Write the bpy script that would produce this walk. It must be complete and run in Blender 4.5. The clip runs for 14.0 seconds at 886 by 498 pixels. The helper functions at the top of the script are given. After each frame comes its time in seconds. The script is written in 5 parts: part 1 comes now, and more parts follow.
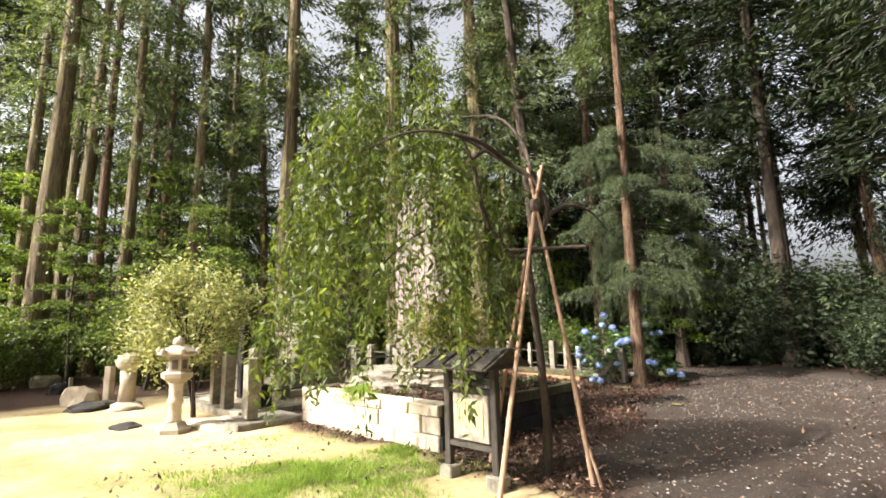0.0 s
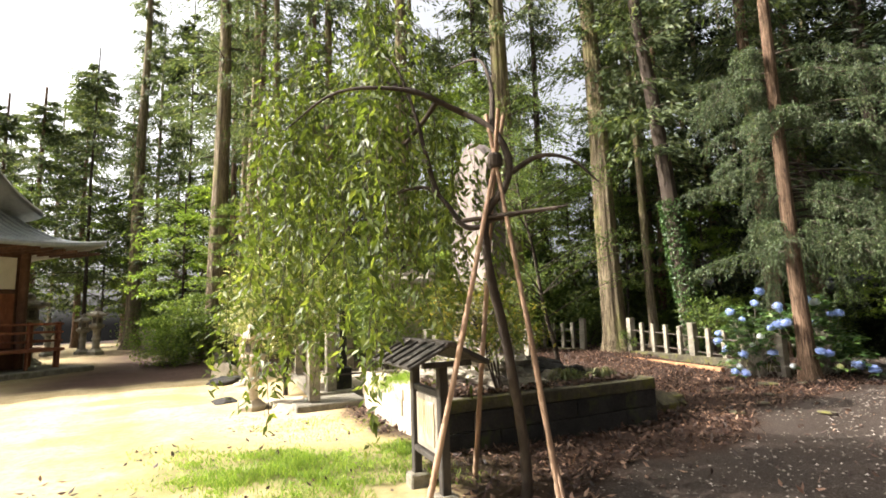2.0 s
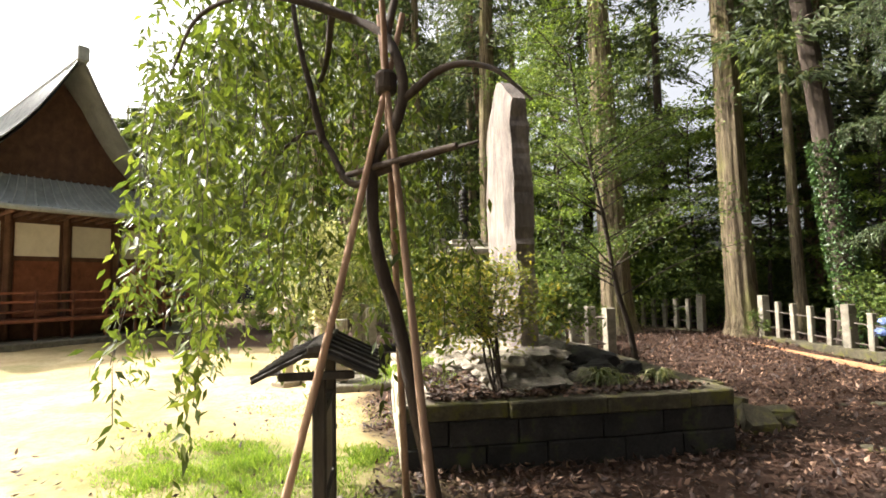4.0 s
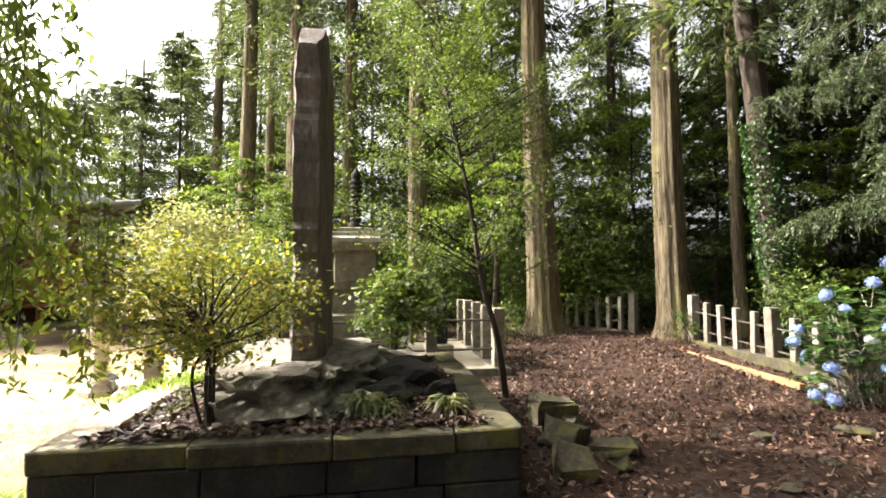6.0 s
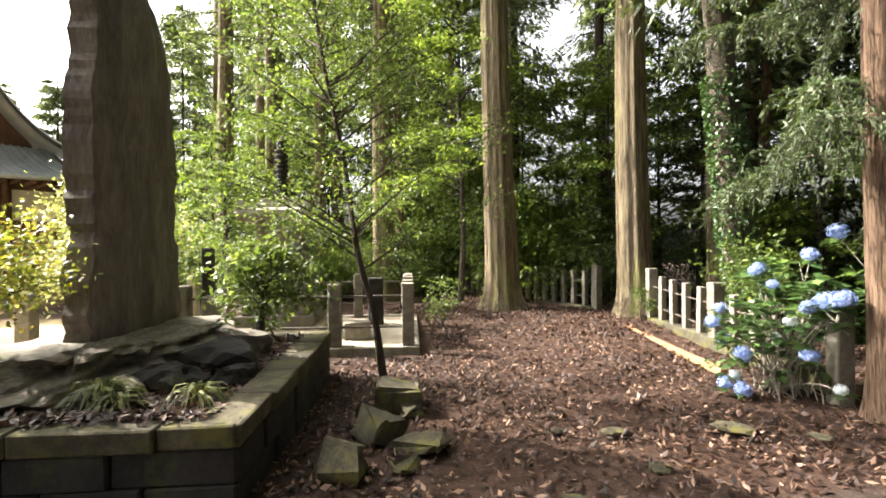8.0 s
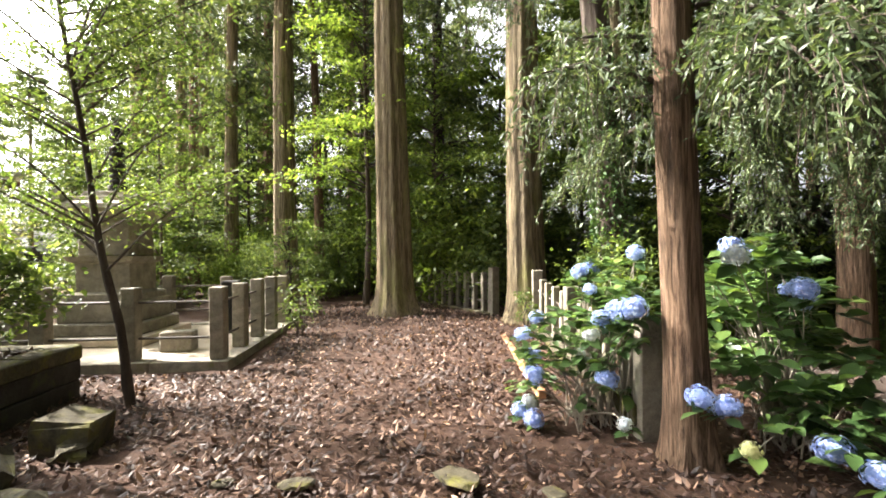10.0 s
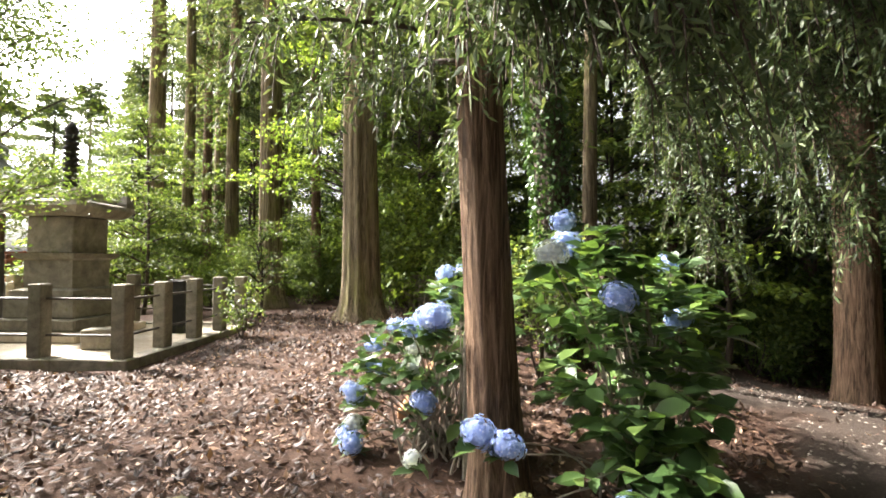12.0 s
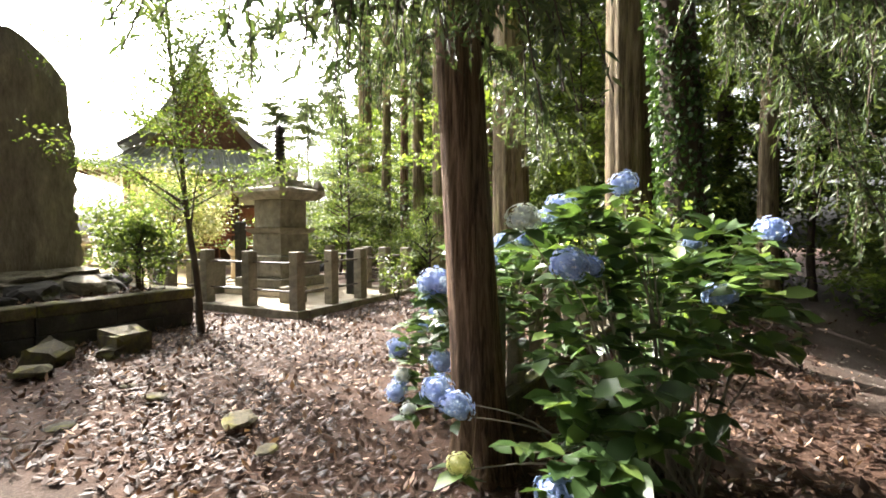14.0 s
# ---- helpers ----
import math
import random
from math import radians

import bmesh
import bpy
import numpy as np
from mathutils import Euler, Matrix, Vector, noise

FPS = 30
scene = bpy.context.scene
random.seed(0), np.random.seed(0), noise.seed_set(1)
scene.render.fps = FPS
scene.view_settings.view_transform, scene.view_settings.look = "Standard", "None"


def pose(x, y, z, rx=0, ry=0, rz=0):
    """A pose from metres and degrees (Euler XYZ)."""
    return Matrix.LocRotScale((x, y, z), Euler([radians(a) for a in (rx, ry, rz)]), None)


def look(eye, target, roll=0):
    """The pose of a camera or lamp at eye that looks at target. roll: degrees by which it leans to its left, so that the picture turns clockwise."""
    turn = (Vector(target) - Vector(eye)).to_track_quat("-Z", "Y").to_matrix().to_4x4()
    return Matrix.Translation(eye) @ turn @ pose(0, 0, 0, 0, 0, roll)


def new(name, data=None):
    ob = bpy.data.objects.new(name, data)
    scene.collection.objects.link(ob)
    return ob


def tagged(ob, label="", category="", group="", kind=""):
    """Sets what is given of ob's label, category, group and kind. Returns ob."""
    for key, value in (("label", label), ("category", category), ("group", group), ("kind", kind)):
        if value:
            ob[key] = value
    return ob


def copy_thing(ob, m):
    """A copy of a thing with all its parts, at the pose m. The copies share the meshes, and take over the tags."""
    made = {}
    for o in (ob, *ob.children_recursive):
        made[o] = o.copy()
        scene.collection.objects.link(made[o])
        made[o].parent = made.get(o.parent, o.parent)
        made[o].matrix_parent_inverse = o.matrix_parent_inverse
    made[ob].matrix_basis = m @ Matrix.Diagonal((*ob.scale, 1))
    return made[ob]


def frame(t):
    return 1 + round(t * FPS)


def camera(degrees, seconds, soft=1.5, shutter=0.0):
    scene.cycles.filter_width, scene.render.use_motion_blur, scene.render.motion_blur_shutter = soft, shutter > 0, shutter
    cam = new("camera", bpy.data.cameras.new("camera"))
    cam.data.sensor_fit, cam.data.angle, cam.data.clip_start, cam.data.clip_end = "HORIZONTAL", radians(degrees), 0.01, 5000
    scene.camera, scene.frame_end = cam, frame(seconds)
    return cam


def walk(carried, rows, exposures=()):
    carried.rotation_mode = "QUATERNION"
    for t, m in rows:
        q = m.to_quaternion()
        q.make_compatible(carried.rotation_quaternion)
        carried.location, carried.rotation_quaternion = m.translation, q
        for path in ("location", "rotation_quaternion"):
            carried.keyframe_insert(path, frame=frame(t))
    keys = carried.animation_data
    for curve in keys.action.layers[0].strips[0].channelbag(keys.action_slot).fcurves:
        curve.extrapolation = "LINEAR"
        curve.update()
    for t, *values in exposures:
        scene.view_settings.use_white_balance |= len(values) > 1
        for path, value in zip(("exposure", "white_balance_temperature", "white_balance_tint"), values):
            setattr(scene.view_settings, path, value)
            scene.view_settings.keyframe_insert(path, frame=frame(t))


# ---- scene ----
cam = camera(85.5, 14.0, soft=1.7)
PATH = [
    (0, (0.393, 0.547, 1.486), (0.467, 2.518, 1.817), -1.4),
    (0.5, (0.912, 0.775, 1.465), (0.917, 2.749, 1.784), -1.5),
    (1, (1.475, 1.114, 1.430), (1.331, 3.085, 1.741), -1.6),
    (1.5, (1.861, 1.460, 1.432), (1.498, 3.404, 1.732), -1.4),
    (2, (2.358, 1.614, 1.509), (1.716, 3.489, 1.777), -2.0),
    (4.3, (3.414, 3.848, 1.615), (2.245, 5.465, 1.749), -1.1),
    (4.5, (3.517, 4.136, 1.611), (2.337, 5.746, 1.739), -1.1),
    (5, (3.726, 4.675, 1.609), (2.539, 6.278, 1.746), -1.1),
    (5.5, (3.935, 5.239, 1.631), (2.778, 6.865, 1.758), -0.7),
    (6, (4.363, 5.660, 1.628), (3.232, 7.305, 1.743), -0.4),
    (6.5, (4.670, 6.027, 1.654), (3.564, 7.691, 1.724), 0.0),
    (7, (4.953, 6.471, 1.670), (3.820, 8.118, 1.700), 0.4),
    (7.2, (5.092, 6.615, 1.632), (3.926, 8.241, 1.653), 0.3),
    (9.3, (6.456, 8.857, 1.592), (5.179, 10.395, 1.586), -1.0),
    (9.5, (6.562, 9.095, 1.580), (5.301, 10.647, 1.574), -0.4),
    (10, (6.921, 9.617, 1.532), (5.686, 11.190, 1.545), -0.6),
    (10.5, (7.221, 10.123, 1.462), (5.979, 11.691, 1.506), -0.0),
    (11, (7.483, 10.520, 1.452), (6.221, 12.071, 1.517), 0.4),
    (11.5, (7.779, 10.922, 1.458), (6.455, 12.420, 1.516), 0.4),
    (12, (7.978, 11.327, 1.440), (6.567, 12.744, 1.486), 0.3),
    (12.5, (8.234, 11.698, 1.448), (6.729, 13.017, 1.464), 0.1),
    (13, (8.496, 12.028, 1.454), (6.877, 13.203, 1.433), 0.1),
    (13.5, (8.644, 12.274, 1.434), (6.880, 13.214, 1.388), -0.0),
    (14, (8.828, 12.449, 1.400), (6.946, 13.122, 1.334), -0.2),
]
walk(cam, [(t, look(eye, target, roll)) for t, eye, target, roll in PATH], exposures=[(0.0, 1.5), (2.0, 1.6), (4.5, 1.6), (5.5, 1.75), (7.0, 2.05), (9.5, 2.4), (11.5, 2.55), (14.0, 2.55)])

# ---- world and sun ----
SUN_DIR = Vector((-0.945, -0.33, 0.0)).normalized()
SUN_ELEV = radians(38)
world = bpy.data.worlds.new("world")
scene.world = world
world.use_nodes = True
wn = world.node_tree
sky = wn.nodes.new("ShaderNodeTexSky")
sky.sky_type = "NISHITA"
sky.sun_disc = False
sky.sun_elevation = SUN_ELEV
sky.sun_rotation = math.atan2(SUN_DIR.x, SUN_DIR.y)
sky.dust_density = 10.0
sky.air_density = 0.7
sky.ozone_density = 0.3
haze = wn.nodes.new("ShaderNodeHueSaturation")
haze.inputs["Saturation"].default_value = 0.25
haze.inputs["Value"].default_value = 1.1
wn.links.new(sky.outputs["Color"], haze.inputs["Color"])
wn.links.new(haze.outputs["Color"], wn.nodes["Background"].inputs["Color"])
wn.nodes["Background"].inputs["Strength"].default_value = 0.15
sun_data = bpy.data.lights.new("sun", "SUN")
sun_data.energy = 5.0
sun_data.angle = radians(0.6)
sun_data.color = (1.0, 0.92, 0.84)
sun = new("sun", sun_data)
sun.matrix_world = look((0, 0, 30), Vector((0, 0, 30)) - (SUN_DIR * math.cos(SUN_ELEV) + Vector((0, 0, math.sin(SUN_ELEV)))))

# ---- materials ----


def nodes_of(name):
    m = bpy.data.materials.new(name)
    m.use_nodes = True
    nt = m.node_tree
    return m, nt, nt.nodes["Principled BSDF"]


def rgba(c):
    return (c[0], c[1], c[2], 1.0)


def noise_node(nt, coord, scale, detail=6.0, rough=0.6, distort=0.0):
    n = nt.nodes.new("ShaderNodeTexNoise")
    n.inputs["Scale"].default_value = scale
    n.inputs["Detail"].default_value = detail
    n.inputs["Roughness"].default_value = rough
    n.inputs["Distortion"].default_value = distort
    nt.links.new(coord, n.inputs["Vector"])
    return n.outputs["Fac"]


def ramp_node(nt, fac, stops):
    r = nt.nodes.new("ShaderNodeValToRGB")
    while len(r.color_ramp.elements) < len(stops):
        r.color_ramp.elements.new(0.5)
    for e, (p, c) in zip(r.color_ramp.elements, stops):
        e.position = p
        e.color = rgba(c) if not isinstance(c, float) else (c, c, c, 1.0)
    nt.links.new(fac, r.inputs["Fac"])
    return r.outputs["Color"]


def mix_node(nt, fac, a, b, kind="MIX"):
    m = nt.nodes.new("ShaderNodeMix")
    m.data_type = "RGBA"
    m.blend_type = kind
    for sock, v in ((m.inputs["Factor"], fac), (m.inputs[6], a), (m.inputs[7], b)):
        if isinstance(v, (int, float)):
            sock.default_value = v
        elif isinstance(v, tuple):
            sock.default_value = rgba(v)
        else:
            nt.links.new(v, sock)
    return m.outputs[2]


def coords(nt, stretch=(1, 1, 1), kind="Object"):
    tc = nt.nodes.new("ShaderNodeTexCoord")
    mp = nt.nodes.new("ShaderNodeMapping")
    mp.inputs["Scale"].default_value = stretch
    nt.links.new(tc.outputs[kind], mp.inputs["Vector"])
    return mp.outputs["Vector"]


def bump_node(nt, bsdf, height, strength, dist=0.02):
    b = nt.nodes.new("ShaderNodeBump")
    b.inputs["Strength"].default_value = strength
    b.inputs["Distance"].default_value = dist
    nt.links.new(height, b.inputs["Height"])
    nt.links.new(b.outputs["Normal"], bsdf.inputs["Normal"])


def surface(name, dark, mid, light, scale=3.0, fine=40.0, rough=0.85, bump=0.5, stretch=(1, 1, 1), moss=None, moss_at=0.58, dist=0.02, vary=0.25):
    """Matter with stains at a large scale, grain at a fine one, and a tint of its own for each piece."""
    m, nt, bsdf = nodes_of(name)
    c = coords(nt, stretch)
    big = noise_node(nt, c, scale, 5.0, 0.65, 0.4)
    small = noise_node(nt, c, fine, 6.0, 0.7)
    col = ramp_node(nt, big, [(0.3, dark), (0.5, mid), (0.72, light)])
    col = mix_node(nt, 0.35, col, ramp_node(nt, small, [(0.3, dark), (0.7, light)]))
    if moss:
        patch = noise_node(nt, c, scale * 0.8 + 0.7, 8.0, 0.7)
        col = mix_node(nt, ramp_node(nt, patch, [(moss_at - 0.06, 0.0), (moss_at + 0.06, 1.0)]), col, moss)
    if vary:
        info = nt.nodes.new("ShaderNodeObjectInfo")
        v = nt.nodes.new("ShaderNodeMapRange")
        v.inputs["To Min"].default_value = 1.0 - vary
        v.inputs["To Max"].default_value = 1.0 + vary
        nt.links.new(info.outputs["Random"], v.inputs["Value"])
        h = nt.nodes.new("ShaderNodeHueSaturation")
        nt.links.new(v.outputs["Result"], h.inputs["Value"])
        nt.links.new(col, h.inputs["Color"])
        col = h.outputs["Color"]
    nt.links.new(col, bsdf.inputs["Base Color"])
    bsdf.inputs["Roughness"].default_value = rough
    bsdf.inputs["Specular IOR Level"].default_value = 0.3
    both = mix_node(nt, 0.5, small, big)
    bump_node(nt, bsdf, both, bump, dist)
    return m


def leaf_surface(name, a, b, c=None, thin=0.4, rough=0.45):
    """A leaf: each one its own green, some light passing through."""
    m, nt, bsdf = nodes_of(name)
    geo = nt.nodes.new("ShaderNodeNewGeometry")
    col = ramp_node(nt, geo.outputs["Random Per Island"], [(0.0, a), (0.75, b), (1.0, c or b)])
    big = noise_node(nt, coords(nt), 0.9, 3.0)
    col = mix_node(nt, ramp_node(nt, big, [(0.35, 0.0), (0.7, 0.45)]), col, tuple(x * 0.55 for x in a))
    nt.links.new(col, bsdf.inputs["Base Color"])
    bsdf.inputs["Roughness"].default_value = rough
    bsdf.inputs["Specular IOR Level"].default_value = 0.35
    tr = nt.nodes.new("ShaderNodeBsdfTranslucent")
    warm = mix_node(nt, 1.0, col, (1.25, 1.22, 0.68), "MULTIPLY")
    nt.links.new(warm, tr.inputs["Color"])
    mx = nt.nodes.new("ShaderNodeMixShader")
    mx.inputs["Fac"].default_value = thin
    out = nt.nodes["Material Output"]
    nt.links.new(bsdf.outputs["BSDF"], mx.inputs[1])
    nt.links.new(tr.outputs["BSDF"], mx.inputs[2])
    nt.links.new(mx.outputs["Shader"], out.inputs["Surface"])
    return m


def ground_surface():
    m, nt, bsdf = nodes_of("ground_earth")
    c = coords(nt)

    def att(name):
        a = nt.nodes.new("ShaderNodeAttribute")
        a.attribute_name = name
        return a.outputs["Fac"]

    n1, n2, n3 = noise_node(nt, c, 0.8, 6.0), noise_node(nt, c, 9.0, 8.0, 0.7), noise_node(nt, c, 55.0, 4.0, 0.7)
    humus = ramp_node(nt, n2, [(0.3, (0.016, 0.009, 0.006)), (0.5, (0.04, 0.022, 0.015)), (0.7, (0.085, 0.048, 0.032))])
    humus = mix_node(nt, 0.4, humus, ramp_node(nt, n3, [(0.35, (0.02, 0.012, 0.009)), (0.65, (0.105, 0.064, 0.043))]))
    gravel = ramp_node(nt, n3, [(0.3, (0.015, 0.0115, 0.009)), (0.5, (0.04, 0.031, 0.025)), (0.68, (0.105, 0.086, 0.072))])
    gravel = mix_node(nt, ramp_node(nt, n1, [(0.35, 0.0), (0.7, 0.6)]), gravel, (0.034, 0.024, 0.018))
    sand = ramp_node(nt, n1, [(0.3, (0.29, 0.215, 0.105)), (0.5, (0.41, 0.32, 0.175)), (0.7, (0.5, 0.41, 0.25))])
    sand = mix_node(nt, ramp_node(nt, n2, [(0.46, 0.0), (0.66, 0.75)]), sand, (0.235, 0.18, 0.085))
    green = ramp_node(nt, n2, [(0.35, (0.16, 0.13, 0.06)), (0.6, (0.13, 0.15, 0.045))])
    col = mix_node(nt, att("path"), humus, gravel)
    col = mix_node(nt, att("court"), col, sand)
    col = mix_node(nt, att("moss"), col, green)
    nt.links.new(col, bsdf.inputs["Base Color"])
    bsdf.inputs["Roughness"].default_value = 0.95
    bsdf.inputs["Specular IOR Level"].default_value = 0.15
    bump_node(nt, bsdf, mix_node(nt, 0.5, n2, n3), 0.7, 0.03)
    return m


def bark_surface(name, groove, mid, light, scale, moss):
    """Fibrous bark: long narrow strips with dark grooves between them."""
    m, nt, bsdf = nodes_of(name)
    c = coords(nt, (1, 1, 0.075))
    strips = noise_node(nt, c, scale, 5.0, 0.6, 1.1)
    fibre = noise_node(nt, coords(nt, (1, 1, 0.06)), scale * 4, 5.0, 0.65, 0.8)
    big = noise_node(nt, coords(nt), 1.2, 4.0)
    col = ramp_node(nt, strips, [(0.38, groove), (0.47, mid), (0.62, light)])
    col = mix_node(nt, 0.4, col, ramp_node(nt, fibre, [(0.35, groove), (0.5, mid), (0.66, light)]))
    col = mix_node(nt, ramp_node(nt, big, [(0.35, 0.0), (0.65, 0.5)]), col, mix_node(nt, 0.5, col, (0.1, 0.075, 0.05)))
    if moss:
        patch = noise_node(nt, coords(nt, (1, 1, 0.25)), 1.9, 6.0, 0.7)
        col = mix_node(nt, ramp_node(nt, patch, [(0.5, 0.0), (0.68, 0.7)]), col, moss)
    nt.links.new(col, bsdf.inputs["Base Color"])
    bsdf.inputs["Roughness"].default_value = 0.95
    bsdf.inputs["Specular IOR Level"].default_value = 0.15
    bump_node(nt, bsdf, mix_node(nt, 0.35, strips, fibre), 1.0, 0.09)
    return m


M_GROUND = ground_surface()
M_BARK_RED = bark_surface("cedar_bark_red", (0.016, 0.009, 0.006), (0.105, 0.064, 0.04), (0.26, 0.175, 0.115), 26, None)
M_BARK = bark_surface("cedar_bark", (0.026, 0.02, 0.013), (0.13, 0.102, 0.064), (0.275, 0.225, 0.14), 17, (0.19, 0.19, 0.06))
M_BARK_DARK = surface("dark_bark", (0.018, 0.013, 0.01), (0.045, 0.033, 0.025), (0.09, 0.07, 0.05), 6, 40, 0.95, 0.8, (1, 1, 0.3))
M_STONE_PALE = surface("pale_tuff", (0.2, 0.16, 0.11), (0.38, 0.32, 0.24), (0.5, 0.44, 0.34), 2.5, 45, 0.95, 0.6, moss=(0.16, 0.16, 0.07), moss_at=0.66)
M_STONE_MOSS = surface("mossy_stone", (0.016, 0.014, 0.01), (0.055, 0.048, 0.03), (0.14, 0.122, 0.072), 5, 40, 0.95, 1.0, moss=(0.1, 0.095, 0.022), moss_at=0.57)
# for dark rocks, and for plinth faces whose shade is put into the colour
M_STONE_DARK_SHADED = surface("dark_and_shaded_stone", (0.01, 0.009, 0.008), (0.021, 0.019, 0.017), (0.05, 0.046, 0.04), 3, 40, 0.9, 0.6, moss=(0.05, 0.055, 0.02), moss_at=0.6)
M_STONE_GREY = surface("grey_granite", (0.06, 0.053, 0.04), (0.17, 0.152, 0.115), (0.31, 0.28, 0.22), 5, 70, 0.9, 0.5, moss=(0.13, 0.13, 0.06), moss_at=0.63)
M_STELE = surface("stele_slate", (0.055, 0.047, 0.041), (0.145, 0.122, 0.105), (0.32, 0.265, 0.225), 4.0, 26, 0.9, 1.0, (1, 1, 0.3), (0.12, 0.11, 0.06), 0.66, dist=0.06)
M_ROCK = surface("layered_rock", (0.03, 0.027, 0.022), (0.2, 0.175, 0.13), (0.5, 0.45, 0.36), 4, 30, 0.92, 1.0, (1, 1, 3.0), (0.11, 0.12, 0.045), 0.62, 0.05)
M_WOOD_BLACK = surface("weathered_black_wood", (0.012, 0.01, 0.008), (0.03, 0.026, 0.021), (0.075, 0.065, 0.052), 5, 50, 0.85, 0.6, (1, 1, 0.15))
M_WOOD_GREY = surface("weathered_grey_wood", (0.08, 0.07, 0.055), (0.17, 0.15, 0.12), (0.28, 0.25, 0.2), 5, 50, 0.9, 0.6, (1, 1, 0.2))
M_WOOD_POLE = surface("peeled_pole_wood", (0.13, 0.075, 0.045), (0.27, 0.17, 0.11), (0.42, 0.3, 0.21), 7, 60, 0.85, 0.5, (1, 1, 0.1))
M_WOOD_ORANGE = surface("fresh_orange_wood", (0.2, 0.09, 0.04), (0.38, 0.19, 0.09), (0.5, 0.28, 0.15), 5, 50, 0.8, 0.4)
M_WOOD_RED = surface("reddish_temple_wood", (0.09, 0.03, 0.016), (0.19, 0.065, 0.035), (0.27, 0.11, 0.06), 3, 40, 0.8, 0.3)
M_WOOD_BROWN = surface("brown_temple_wood", (0.05, 0.025, 0.016), (0.1, 0.052, 0.034), (0.16, 0.09, 0.06), 3, 40, 0.85, 0.3)
M_PANEL = surface("notice_paper", (0.3, 0.24, 0.13), (0.4, 0.33, 0.19), (0.46, 0.39, 0.24), 2, 20, 0.7, 0.1)
M_INK = surface("faded_ink", (0.2, 0.16, 0.1), (0.24, 0.2, 0.12), (0.28, 0.23, 0.14), 5, 20, 0.8, 0.0)
M_COPPER = surface("grey_green_copper_roof", (0.2, 0.22, 0.21), (0.32, 0.34, 0.33), (0.45, 0.47, 0.46), 1.5, 12, 0.35, 0.2)
M_PLASTER = surface("pale_plaster", (0.5, 0.47, 0.42), (0.6, 0.57, 0.5), (0.68, 0.65, 0.58), 1.5, 20, 0.9, 0.1)
M_IRON = surface("dark_iron", (0.03, 0.025, 0.02), (0.06, 0.05, 0.042), (0.11, 0.085, 0.065), 8, 60, 0.6, 0.2)
M_SOIL = surface("dark_soil", (0.025, 0.015, 0.011), (0.06, 0.038, 0.027), (0.12, 0.08, 0.055), 5, 45, 0.98, 0.9)
M_LITTER = leaf_surface("dry_brown_leaf", (0.014, 0.007, 0.0045), (0.07, 0.034, 0.021), (0.34, 0.215, 0.145), 0.1, 0.6)
M_CEDAR = leaf_surface("cedar_needles", (0.045, 0.068, 0.026), (0.095, 0.125, 0.048), (0.18, 0.205, 0.085), 0.45, 0.55)
M_CEDAR_NEAR = leaf_surface("drooping_cedar_needles", (0.036, 0.06, 0.025), (0.08, 0.115, 0.048), (0.17, 0.205, 0.1), 0.35, 0.5)
M_BROAD = leaf_surface("woodland_leaf", (0.05, 0.082, 0.021), (0.11, 0.158, 0.038), (0.21, 0.255, 0.07), 0.5, 0.5)
# near-black green: deep woodland shade is put into this leaf colour
M_BROAD_SHADED = leaf_surface("shade_darkened_leaf", (0.012, 0.02, 0.008), (0.026, 0.04, 0.014), (0.06, 0.08, 0.026), 0.25, 0.7)
M_MAPLE = leaf_surface("bright_maple_leaf", (0.09, 0.145, 0.027), (0.18, 0.26, 0.045), (0.29, 0.36, 0.08), 0.5, 0.5)
M_CHERRY = leaf_surface("weeping_cherry_leaf", (0.05, 0.075, 0.016), (0.11, 0.15, 0.027), (0.21, 0.25, 0.05), 0.5, 0.45)
M_AZALEA = leaf_surface("yellow_green_leaf", (0.085, 0.11, 0.022), (0.19, 0.205, 0.036), (0.36, 0.28, 0.06), 0.5, 0.5)
M_VARIEG = leaf_surface("variegated_leaf", (0.16, 0.18, 0.06), (0.34, 0.35, 0.16), (0.55, 0.54, 0.34), 0.4, 0.45)
M_HYDRANGEA = leaf_surface("hydrangea_leaf", (0.034, 0.068, 0.024), (0.074, 0.135, 0.038), (0.17, 0.255, 0.065), 0.35, 0.35)
M_GRASS = leaf_surface("fresh_grass", (0.12, 0.2, 0.03), (0.22, 0.33, 0.05), (0.33, 0.42, 0.09), 0.45, 0.5)
M_LILY = leaf_surface("strap_leaf", (0.08, 0.1, 0.035), (0.17, 0.18, 0.07), (0.36, 0.34, 0.18), 0.35, 0.45)
M_IVY = leaf_surface("ivy_leaf", (0.025, 0.055, 0.015), (0.05, 0.1, 0.025), (0.09, 0.15, 0.04), 0.25, 0.4)
M_PETAL = leaf_surface("blue_petal", (0.24, 0.33, 0.74), (0.38, 0.48, 0.88), (0.6, 0.66, 0.93), 0.35, 0.3)
M_PETAL_PALE = leaf_surface("pale_petal", (0.5, 0.56, 0.72), (0.65, 0.68, 0.78), (0.78, 0.78, 0.72), 0.35, 0.3)
M_PETAL_CREAM = leaf_surface("cream_petal", (0.5, 0.52, 0.25), (0.65, 0.65, 0.36), (0.72, 0.7, 0.45), 0.35, 0.3)

# ---- building blocks ----
RNG = np.random.default_rng(7)


def part(name, bm, material, parent=None, label="", smooth=False):
    me = bpy.data.meshes.new(name)
    if smooth:
        for f in bm.faces:
            f.smooth = True
    bm.to_mesh(me)
    bm.free()
    me.materials.append(material)
    ob = new(name, me)
    if parent:
        ob.parent = parent
    if label:
        ob["label"] = label
    return ob


